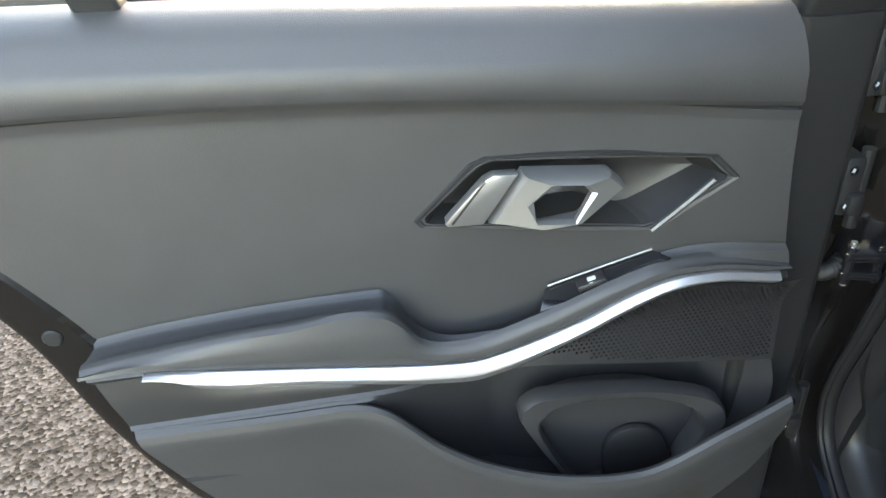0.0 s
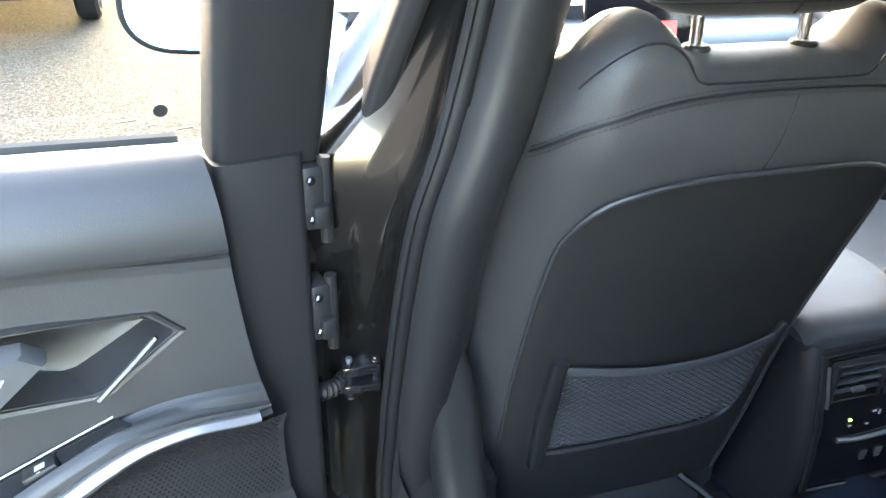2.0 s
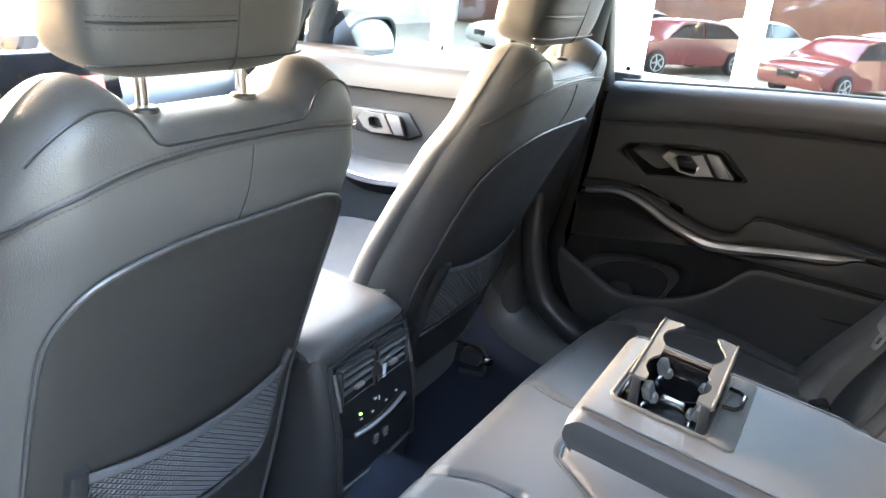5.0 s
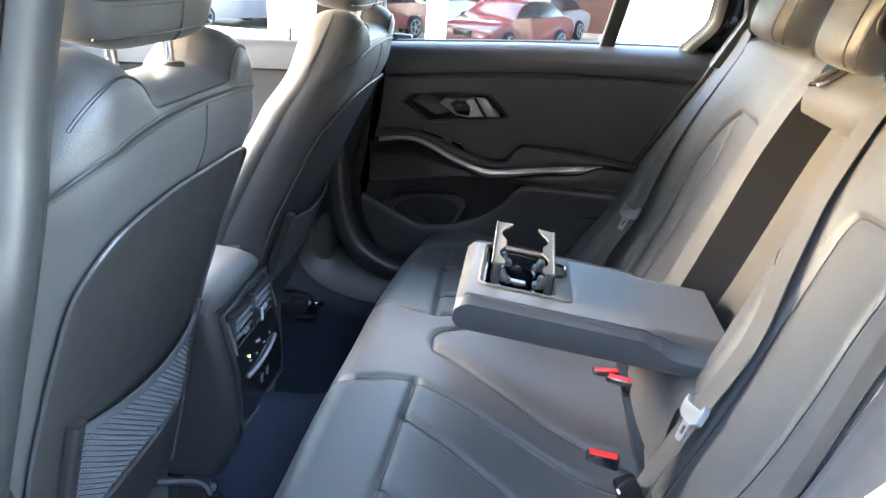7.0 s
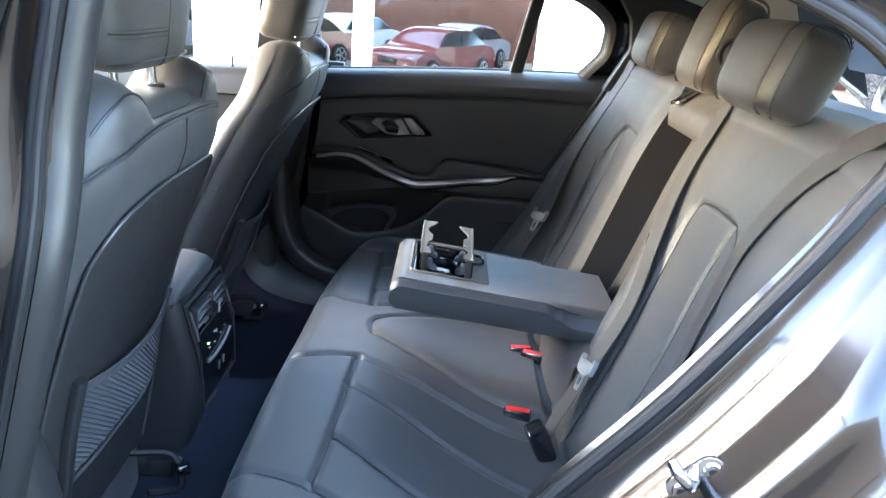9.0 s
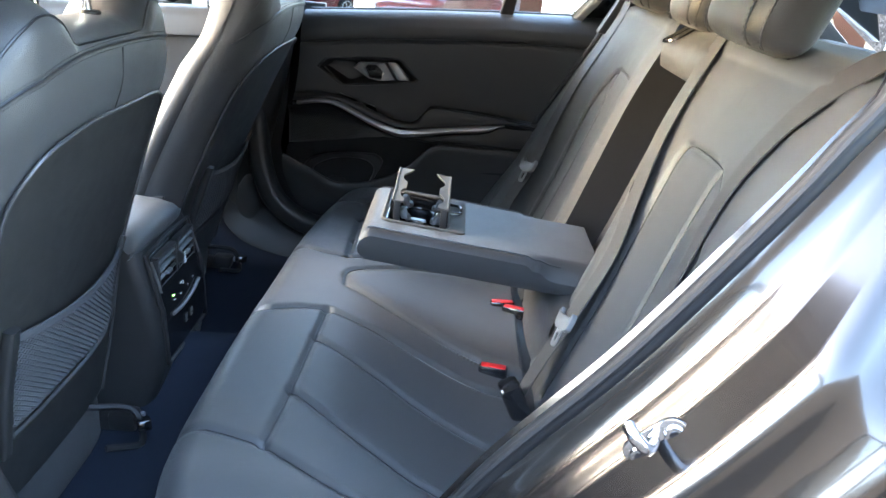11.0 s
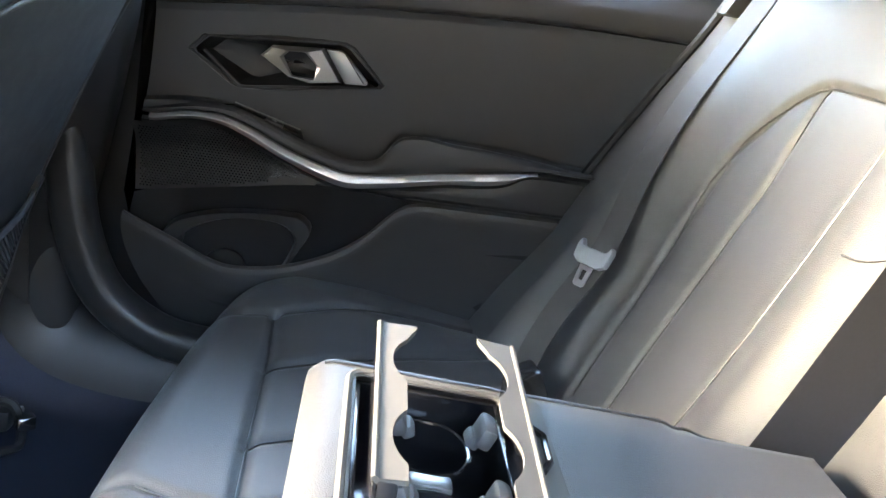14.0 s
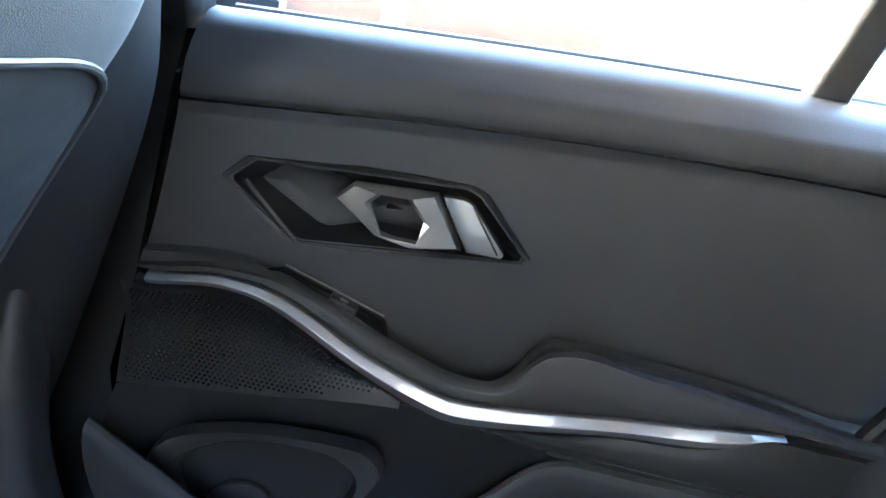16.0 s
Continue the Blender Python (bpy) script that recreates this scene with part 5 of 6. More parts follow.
    obj("wiring", tube(path3([(0.05, 1.10, 0.36), (0.09, 1.06, 0.345), (0.13, 1.09, 0.38), (0.10, 1.15, 0.40)], 24), 0.006, 6), RUBBER, seat, "loose wiring loom under the seat")
    obj("wiring_plug", box((0.115, 1.065, 0.365), (0.035, 0.022, 0.018), 0.003, (0, 20, 30)), GLOSS, seat)
    XF.pop()
    return seat


front_seat(-0.350, 0.0, "black leather front seat with hard back shell and net pocket")
front_seat(0.345, 0.14, "black leather front passenger seat with back shell and net pocket")


# ---------------------------------------------------------------- centre console
def console():
    XF.append(Matrix.Translation((0, 0, 0.40)) @ Matrix.Diagonal((1.34, 1, 0.92, 1)) @ Matrix.Translation((0, 0, -0.40)))
    c = thing("centre_console", (0, 1.15, 0.36), "black centre console end with rear air vents and climate panel", "console")
    prof = [(0.27, 1.115, 0.110), (0.36, 1.085, 0.096), (0.45, 1.074, 0.092), (0.55, 1.086, 0.090), (0.62, 1.102, 0.089), (0.652, 1.112, 0.087)]
    yb = smooth1([p[0] for p in prof], [p[1] for p in prof])
    wb = smooth1([p[0] for p in prof], [p[2] for p in prof])

    def body(a, v):
        z = 0.28 + (0.640 - 0.28) * v
        w, y = wb(z), yb(z)
        pts = [(-w, 2.05), (-w, y + 0.030), (-w + 0.004, y + 0.012), (-w + 0.012, y + 0.002), (-w + 0.018, y), (w - 0.018, y), (w - 0.012, y + 0.002), (w - 0.004, y + 0.012), (w, y + 0.030), (w, 2.05)]
        x, yy = pts[a]
        return (x, yy, z)
    obj("console_body", grid(body, list(range(10)), lin(0, 1, 20)), HARD, c, "black plastic console body", angle=45)
    # padded lid
    def lid(u, k):
        x = -0.088 + 0.176 * u
        e = abs(2 * u - 1)
        pr = [(1.118, 0.628), (1.110, 0.637), (1.108, 0.648), (1.112, 0.661), (1.122, 0.671), (1.15, 0.678), (1.25, 0.686), (1.45, 0.690)]
        y, z = pr[k]
        return (x, y + 0.010 * e ** 4, z - 0.020 * e ** 5 * (1 if k > 2 else 0.2))
    obj("armrest_lid", grid(lid, lin(0, 1, 24), list(range(8))), LEATHER, c, "padded leather console lid", angle=60)
    for x in (-0.084, 0.084):
        obj("lid_side", box((x, 1.315, 0.648), (0.012, 0.33, 0.042), 0.004), LEATHER, c)
    # face plate
    def face(u, v):
        z = 0.405 + (0.628 - 0.405) * v
        return (-0.072 + 0.144 * u, yb(z) - 0.004, z)
    obj("face_plate", grid(face, lin(0, 1, 6), lin(0, 1, 12)), GLOSS, c, "gloss black face plate")
    frame_pts = [(-0.074, 0.400), (-0.076, 0.52), (-0.074, 0.632), (0.0, 0.636), (0.074, 0.632), (0.076, 0.52), (0.074, 0.400)]
    obj("face_frame", tube([(x, yb(z) - 0.005, z) for x, z in frame_pts] + [(0.0, yb(0.396) - 0.005, 0.396)], 0.0042, 8, closed=True), HARD, c, "raised frame round the face")
    for cx in (-0.034, 0.034):
        vent = obj("air_vent", join(box((cx, yb(0.585) - 0.003, 0.621), (0.062, 0.014, 0.006), 0.002), box((cx, yb(0.585) - 0.003, 0.551), (0.062, 0.014, 0.006), 0.002),
                                    box((cx - 0.030, yb(0.585) - 0.003, 0.586), (0.005, 0.014, 0.068), 0.002), box((cx + 0.030, yb(0.585) - 0.003, 0.586), (0.005, 0.014, 0.068), 0.002)), HARD, c, "black adjustable air vent", angle=30)
        for k in range(4):
            obj("vane", box((cx, yb(0.585) - 0.004, 0.562 + 0.016 * k), (0.056, 0.012, 0.0035), 0.001, (25, 0, 0)), HARD, vent, angle=30)
        obj("vane_slider", box((cx, yb(0.585) - 0.010, 0.578), (0.016, 0.008, 0.007), 0.002), SATIN, vent, "small silver slider")
    for sg in (-1, 1):
        obj("vent_edge", tube([(sg * 0.071, yb(z) - 0.008, z) for z in lin(0.555, 0.618, 6)], 0.0022, 6), SATIN, c, "bright vent edge")
    w = obj("thumb_wheel", disc((0.0, yb(0.586) - 0.006, 0.586), (1, 0, 0), 0.016, 0.006, 20), HARD, c, "ribbed vent thumb wheel")
    for k in range(5):
        obj("wheel_mark", box((0.003, yb(0.586) - 0.022, 0.575 + 0.0055 * k), (0.006, 0.0015, 0.0028), 0), WHITEMARK, w, smooth=False)
    bar = [(-0.050, yb(0.5) - 0.006, 0.494), (-0.020, yb(0.5) - 0.008, 0.491), (0.020, yb(0.5) - 0.008, 0.495), (0.052, yb(0.5) - 0.006, 0.505)]
    obj("climate_bar", sweep(path3(bar, 20), rounded(0.006, 0.0065, 0.002), (0, 0, 1)), SATIN, c, "silver climate rocker bar", angle=40)
    marks = [box((0.0 + dx, yb(z) - 0.0055, z), (wd, 0.0012, h), 0) for dx, z, wd, h in ((-0.006, 0.533, 0.005, 0.003), (0.001, 0.530, 0.002, 0.008), (-0.036, 0.516, 0.004, 0.0016), (-0.014, 0.514, 0.004, 0.0016), (0.014, 0.516, 0.004, 0.0016), (0.036, 0.520, 0.004, 0.0016))]
    for mark in marks:
        obj("climate_mark", mark, WHITEMARK, c, "white printed climate symbol", smooth=False)
    obj("status_light", box((-0.036, yb(0.526) - 0.0055, 0.525), (0.003, 0.0012, 0.003), 0), glow("green light", (0.3, 1.0, 0.2), 0.25), c, "tiny green light", smooth=False)
    for dx in (-0.010, 0.010):
        obj("usb_socket", join(box((dx, yb(0.455) - 0.0055, 0.459), (0.009, 0.0012, 0.011), 0), box((dx, yb(0.455) - 0.0055, 0.449), (0.007, 0.0012, 0.004), 0)), SATIN, c, "small usb mark", smooth=False)
    XF.pop()
    return c


console()


# ---------------------------------------------------------------- cabin floor, sills, pillars, roof
def floor_z(x, y):
    return 0.300 + 0.105 * bump(x, 0.13) ** 1.5 + 0.10 / (1 + math.exp(-(abs(x) - 0.62) / 0.015)) + 0.02 * bump(y - 0.92, 0.05)


obj("cabin_floor", grid(lambda x, y: (x, y, floor_z(x, y)), lin(-0.70, 0.70, 60), lin(0.45, 2.1, 50)), CARPET, label="dark charcoal carpet of the rear footwell", category="carpet", kind="structure")
obj("carpet_mat_edge", tube(path3([(-0.16, 1.02, floor_z(-0.16, 1.02) + 0.004), (-0.16, 0.93, floor_z(-0.16, 0.93) + 0.004)], 8), 0.003, 6), CARPET, label="bound edge of the carpet", category="carpet", kind="structure")


def mirrored(fn):
    for sg in (1, -1):
        XF.append(XF[-1] @ Matrix.Diagonal((sg, 1, 1, 1)))
        fn(sg)
        XF.pop()


B_SEAL = [(0.605, 0.985, 1.31), (0.618, 1.008, 1.18), (0.637, 1.030, 1.045), (0.655, 1.033, 0.97), (0.672, 1.037, 0.915), (0.682, 1.055, 0.83), (0.686, 1.072, 0.76), (0.690, 1.105, 0.63), (0.690, 1.140, 0.495), (0.685, 1.125, 0.43), (0.680, 1.03, 0.392), (0.68, 0.85, 0.385),
          (0.682, 0.70, 0.43), (0.684, 0.62, 0.55), (0.686, 0.565, 0.64), (0.686, 0.525, 0.703), (0.686, 0.420, 0.836), (0.684, 0.356, 0.928), (0.676, 0.285, 1.035), (0.668, 0.255, 1.09), (0.655, 0.258, 1.15), (0.645, 0.298, 1.188), (0.637, 0.385, 1.225), (0.622, 0.60, 1.285), (0.610, 0.80, 1.31)]


def aperture(sg):
    side = "far" if sg > 0 else "open"
    a = thing("door_aperture", (0.70, 0.75, 0.36), "dark grey painted body round the %s rear doorway with rubber seal" % side, "car body", "car body sides", "structure")
    loop = path3(B_SEAL + B_SEAL[:1], 180)[:-1]
    if sg > 0:                    # the closed door's panel laps over the rear run of the seal
        for p in loop:
            p.x += 0.045 * min(1, max(0, (0.74 - p.y) / 0.10)) * min(1, max(0, (1.06 - p.z) / 0.06))
    n = len(loop)
    obj("door_seal", tube(loop, 0.0105, 10, closed=True), RUBBER, a, "black rubber door seal")
    ctr = Vector((0.65, 0.78, 0.80))
    outw = []
    for i, p in enumerate(loop):
        t = (loop[(i + 1) % n] - loop[i - 1]).normalized()
        o = t.cross(Vector((1, 0, 0))).normalized()
        if o.dot(p - ctr) < 0:
            o = -o
        outw.append(o)
    # painted return: from the seal outwards, a step, then the outer skin edge
    prof = [(-0.012, -0.012), (0.006, 0.008), (0.012, 0.012), (0.022, 0.016), (0.029, 0.028), (0.033, 0.041), (0.038, 0.047), (0.041, 0.054), (0.050, 0.086), (0.054, 0.098), (0.062, 0.106), (0.072, 0.109), (0.086, 0.114), (0.108, 0.134), (0.113, 0.143), (0.122, 0.148), (0.140, 0.150)]
    tum = lambda p: 1 - min(0.82, 5.2 * max(0.0, p.z - 0.93))
    v = [tuple(p + o * d + Vector((h * tum(p), 0, 0))) for d, h in prof for p, o in zip(loop, outw)]
    f = [(i * n + j, i * n + (j + 1) % n, (i + 1) * n + (j + 1) % n, (i + 1) * n + j) for i in range(len(prof) - 1) for j in range(n)]
    obj("painted_return", (v, f), PAINT, a, "glossy dark grey metallic door return", angle=50)
    if sg < 0:                    # check strap bracket bolted to the pillar of the open doorway
        br = obj("check_bracket", join(box((0.722, 1.100, 0.722), (0.040, 0.034, 0.012), 0.003), box((0.722, 1.100, 0.700), (0.040, 0.034, 0.010), 0.003),
                                       box((0.706, 1.108, 0.711), (0.010, 0.040, 0.046), 0.004), tube([(0.734, 1.090, 0.690), (0.734, 1.090, 0.732)], 0.006, 12)), GLOSS, a, "black check strap bracket", angle=30)
        obj("bracket_pin", tube([(0.734, 1.090, 0.686), (0.734, 1.090, 0.737)], 0.0032, 8), STEEL, br)
    # inner trim next to the seal
    prof = [(-0.010, -0.006), (-0.022, -0.012), (-0.030, -0.030), (-0.020, -0.055), (0.02, -0.085), (0.06, -0.10)]
    slim = lambda p: 0.22 if p.y < 0.80 else 1.0
    v = [tuple(p + o * d * slim(p) + Vector((h * slim(p), 0, 0))) for d, h in prof for p, o in zip(loop, outw)]
    f = [(i * n + j, (i + 1) * n + j, (i + 1) * n + (j + 1) % n, i * n + (j + 1) % n) for i in range(len(prof) - 1) for j in range(n)]
    obj("inner_trim", (v, f), HARD, a, "dark plastic trim inside the seal", angle=60)
    # seal lip
    obj("seal_lip", tube([p + o * -0.008 + Vector((0.010, 0, 0)) for p, o in zip(loop, outw)], 0.004, 8, closed=True), RUBBER, a)
    return a


mirrored(aperture)


def side_lining():
    """Body side behind the closed door and beside the bench."""
    obj("body_side", box((0.755, 1.08, 0.66), (0.02, 0.26, 0.66), 0.004), HARD, label="dark inner body side behind the door edge", category="car body", kind="structure")
    for sg in (-1, 1):
        poly = [(sg * 0.700, -0.3, 0.30), (sg * 0.700, 0.64, 0.36), (sg * 0.700, 0.50, 0.53), (sg * 0.700, 0.42, 0.66), (sg * 0.700, 0.35, 0.78), (sg * 0.700, 0.25, 0.93), (sg * 0.695, 0.20, 1.0), (sg * 0.69, -0.3, 1.0)]
        obj("bench_side", prism(poly, (sg * 0.02, 0, 0), 0.004), HARD, label="dark side lining beside the rear bench", category="car body", kind="structure", angle=30)


side_lining()


def striker():
    s = thing("door_striker", (-0.70, 0.41, 0.77), "chromed steel door striker bolted to the painted doorway", "door striker")
    XF.append(XF[-1] @ pose(-0.738, 0.399, 0.792, 0, 0, 0))
    pl = [(0.0, y, z) for y, z in rounded(0.030, 0.060, 0.013, 5)]
    R = pose(0, 0, 0, 40, 0, -12)
    XF.append(XF[-1] @ R)
    obj("base_plate", prism(pl, (-0.005, 0, 0), 0.0015), CHROME, s, "bright base plate", angle=30)
    for z in (-0.018, 0.018):
        b_ = obj("screw", disc((-0.005, 0, z), (-1, 0, 0), 0.0085, 0.0025, 16), CHROME, s)
        obj("screw_socket", disc((-0.0076, 0, z), (-1, 0, 0), 0.004, 0.0006, 6, 0.0001), GLOSS, b_)
    obj("hook", tube(path3([(-0.002, 0.006, 0.002), (-0.022, 0.010, 0.002), (-0.034, 0.018, 0.003), (-0.036, 0.032, 0.004), (-0.028, 0.040, 0.004)], 24), 0.0055, 10), CHROME, s, "hooked chrome bar")
    XF.pop()
    XF.pop()


striker()


def b_pillar(sg):
    p = thing("pillar_trim", (0.63, 1.08, 0.45), "dark grey plastic B-pillar trim", "pillar trim", "pillar trims", "structure")
    def f(u, v):
        z = 0.42 + 0.90 * v
        x0 = smooth1([0.42, 0.60, 0.80, 0.95, 1.10, 1.32], [0.600, 0.612, 0.612, 0.600, 0.582, 0.555])(z)
        ya = smooth1([0.42, 0.60, 0.80, 0.95, 1.10, 1.32], [1.10, 1.115, 1.06, 1.045, 1.020, 0.985])(z)
        yb_ = ya + 0.16 - 0.06 * v
        a = u * math.pi
        return (x0 + 0.05 - 0.05 * math.sin(a) ** 0.6, ya + (yb_ - ya) * (1 - math.cos(a)) / 2, z)
    obj("trim_cover", grid(f, lin(0.0, 1, 18), lin(0, 1, 30), flip=True), HARD, p, angle=60)
    # upper belt of the front seat
    obj("belt_strip", strap([(0.565, 1.10, 1.20), (0.575, 1.13, 0.95), (0.59, 1.16, 0.70), (0.60, 1.18, 0.45)], 0.046, (-1, -0.2, 0)), BELT, p, angle=20)
    return p


mirrored(b_pillar)


def sill_trim(sg):
    s = thing("sill_trim", (0.60, 0.9, 0.40), "curved dark plastic sill trim beside the footwell", "sill trim", "sill trims", "structure")
    pts = path3([(0.660, 1.12, 0.86), (0.648, 1.11, 0.76), (0.624, 1.10, 0.66), (0.615, 1.085, 0.56), (0.612, 1.050, 0.48), (0.606, 0.98, 0.43), (0.60, 0.90, 0.415), (0.595, 0.78, 0.41), (0.59, 0.68, 0.42)], 50)
    obj("sill_cover", sweep(pts, rounded(0.055, 0.060, 0.020, 5), (1, 0, 0)), HARD, s, angle=60)


mirrored(sill_trim)


def roof():
    def f(u, v):
        x = -0.62 + 1.24 * u
        y = -0.15 + 1.68 * v
        return (x, y, 1.375 - 0.10 * (2 * u - 1) ** 2 - 0.10 * (2 * v - 1) ** 2 - 0.10 * max(0, 0.25 - v) ** 1.2 * 2)
    r = thing("car_roof", (0, 0.8, 1.30), "dark grey car roof with fabric lining lightened for bounce", "car roof", kind="structure")
    obj("roof_lining", grid(f, lin(0, 1, 20), lin(0, 1, 24), flip=True), HEAD, r, "fabric roof lining, lightened to bounce fill light")
    obj("roof_skin", grid(lambda u, v: tuple(Vector(f(u, v)) + Vector((0, 0, 0.045))), lin(-0.03, 1.03, 20), lin(-0.02, 1.02, 24)), PAINT, r)
    for sg in (-1, 1):
        obj("roof_rail", sweep(path3([(sg * 0.635, -0.10, 1.16), (sg * 0.64, 0.25, 1.25), (sg * 0.635, 0.6, 1.315), (sg * 0.635, 1.0, 1.335), (sg * 0.64, 1.35, 1.295), (sg * 0.65, 1.64, 1.215), (sg * 0.66, 1.86, 1.10), (sg * 0.67, 1.95, 1.0), (sg * 0.69, 2.01, 0.90), (sg * 0.71, 2.05, 0.84)], 60), rounded(0.075, 0.055, 0.02, 4), (1, 0, 0)), PAINT, r, angle=60)
        obj("pillar_lining", sweep(path3([(sg * 0.595, 1.38, 1.275), (sg * 0.625, 1.64, 1.18), (sg * 0.640, 1.81, 1.085), (sg * 0.650, 1.87, 1.0), (sg * 0.670, 1.92, 0.88)], 30), rounded(0.060, 0.075, 0.02, 4), (1, 0, 0)), HARD, r, "dark windscreen pillar lining", angle=60)
    return r


roof()


def rear_deck():
    d = thing("parcel_shelf", (0, 0.0, 1.0), "dark parcel shelf behind the rear seats", "parcel shelf")
    obj("shelf", box((0, -0.10, 1.010), (1.26, 0.42, 0.03), 0.01), FELT, d)
    g = thing("rear_window", (0, -0.25, 1.05), "sloping rear windscreen", "car window", kind="structure")
    p = obj("pane", grid(lambda u, v: ((-0.58 + 1.16 * u) * (1 - 0.08 * v), -0.42 + 0.42 * v, 1.00 + 0.28 * v), lin(0, 1, 6), lin(0, 1, 6)), GLASS, g)
    p.visible_shadow = False
    for sg in (-1, 1):
        c = thing("pillar_trim", (sg * 0.6, 0.05, 1.0), "dark C-pillar trim beside the rear window", "pillar trim", "pillar trims", "structure")
        poly = [(sg * 0.600, 0.26, 0.99), (sg * 0.605, 0.10, 0.98), (sg * 0.61, -0.40, 0.98), (sg * 0.585, -0.20, 1.14), (sg * 0.56, 0.02, 1.27), (sg * 0.57, 0.30, 1.28), (sg * 0.595, 0.215, 1.17), (sg * 0.600, 0.205, 1.10)]
        obj("cover", prism(poly, (sg * 0.035, 0, 0), 0.006), HARD, c, angle=40)
    o = obj("quarter_panel", box((0, -0.66, 0.58), (1.56, 0.74, 0.80), 0.20, seg=5), PAINT, label="dark grey rear body of the car", category="car body", kind="structure")


rear_deck()


# ---------------------------------------------------------------- front of the cabin
def front_door(sg, label):
    XF.append(XF[-1] @ Matrix.Diagonal((sg, 1, 1, 1)))
    d = thing("front_door", (0.70, 1.6, 0.36), label, "car door", "front doors")
    sill = smooth1([1.08, 1.6, 2.3], [0.968, 0.945, 0.915])
    seam = smooth1([1.08, 1.6, 2.3], [0.890, 0.868, 0.835])
    tt = smooth1([1.20, 1.45, 1.60, 1.66, 1.75, 1.82, 2.2], [0.700, 0.665, 0.650, 0.655, 0.690, 0.712, 0.705])
    tab = [(lambda y: sill(y) - 0.01, 0.75), (lambda y: sill(y), 0.73), (lambda y: sill(y) - 0.008, 0.70), (lambda y: sill(y) - 0.03, 0.685), (lambda y: seam(y) + 0.005, 0.680), (lambda y: seam(y), 0.690), (lambda y: seam(y) - 0.02, 0.695),
           (lambda y: 0.76, 0.70), (lambda y: tt(y) + 0.035, 0.695), (lambda y: tt(y) + 0.02, 0.665), (lambda y: tt(y), 0.650)]
    obj("door_panel", grid(lambda y, k: (tab[k][1], y, tab[k][0](y)), lin(1.10, 2.25, 50), list(range(len(tab)))), GRAIN, d, "black grained door panel", angle=45)
    obj("trim_strip", grid(lambda y, k: (0.650 + (0.0, -0.003, -0.003, 0.004)[k], y, tt(y) + (0.001, -0.002, -0.016, -0.020)[k]), lin(1.2, 1.95, 40), [0, 1, 2, 3]), ALU, d, "silver trim strip", angle=30)
    low = [(lambda y: tt(y) - 0.018, 0.655), (lambda y: tt(y) - 0.05, 0.685), (lambda y: 0.55, 0.680), (lambda y: 0.50, 0.665), (lambda y: 0.36, 0.69)]
    obj("lower_panel", grid(lambda y, k: (low[k][1], y, low[k][0](y)), lin(1.10, 2.25, 40), list(range(5))), HARD, d, angle=45)
    bz = [(1.70, 0.775), (1.68, 0.815), (1.50, 0.825), (1.46, 0.775), (1.50, 0.755), (1.66, 0.752)]
    rec = obj("handle_recess", prism([(0.692, y, z) for y, z in bz], (0.02, 0, 0), 0.004), HARD, d, "dark handle recess", angle=30)
    o = [(1.645, 0.795), (1.63, 0.812), (1.565, 0.815), (1.535, 0.768), (1.60, 0.763), (1.625, 0.772)]
    i = [(1.612, 0.795), (1.603, 0.803), (1.578, 0.803), (1.562, 0.778), (1.590, 0.773), (1.606, 0.778)]
    v = [(x, y, z) for x in (0.672, 0.690) for p in (o, i) for y, z in p]
    f = []
    for j in range(6):
        k = (j + 1) % 6
        f += [(j, 6 + j, 6 + k, k), (12 + j, 12 + k, 18 + k, 18 + j), (j, k, 12 + k, 12 + j), (6 + j, 18 + j, 18 + k, 6 + k)]
    obj("pull_handle", (v, f), SATIN, d, "satin silver pull handle", smooth=False)
    obj("handle_plate", prism([(0.674, y, z) for y, z in ((1.560, 0.815), (1.520, 0.815), (1.500, 0.770), (1.530, 0.766))], (0.012, 0, 0), 0.001), SATIN, d, angle=30)
    obj("door_skin", box((0.79, 1.68, 0.62), (0.08, 1.18, 0.56), 0.03), PAINT, d, "dark grey metallic outer door")
    obj("upper_skin", sweep([(0.775, y, sill(y) - 0.035) for y in lin(1.09, 2.27, 12)], rounded(0.055, 0.06, 0.015), (0, 0, 1)), PAINT, d, angle=60)
    obj("window_frame", sweep(path3([(0.742, 1.135, 0.78), (0.716, 1.115, 0.94), (0.660, 1.075, 1.12), (0.608, 1.02, 1.30)], 20), rounded(0.024, 0.050, 0.008), (0, 1, 0)), RUBBER, d, angle=40)
    gl = obj("window_glass", grid(lambda u, v: (0.752 - 0.09 * v, 1.13 + (1.16 - 0.25 * v) * u - 0.06 * v, 0.93 + 0.36 * v - 0.02 * u * (1 - v)), lin(0, 1, 8), lin(0, 1, 8)), GLASS, d, "clear lightly tinted side window")
    gl.visible_shadow = False
    obj("lock_pin", tube([(0.715, 1.25, 0.955), (0.715, 1.25, 0.985)], 0.0035, 8), HARD, d)
    XF.pop()
    return d


front_door(1, "closed front passenger door with silver trim strip")
front_door(-1, "closed front driver door")


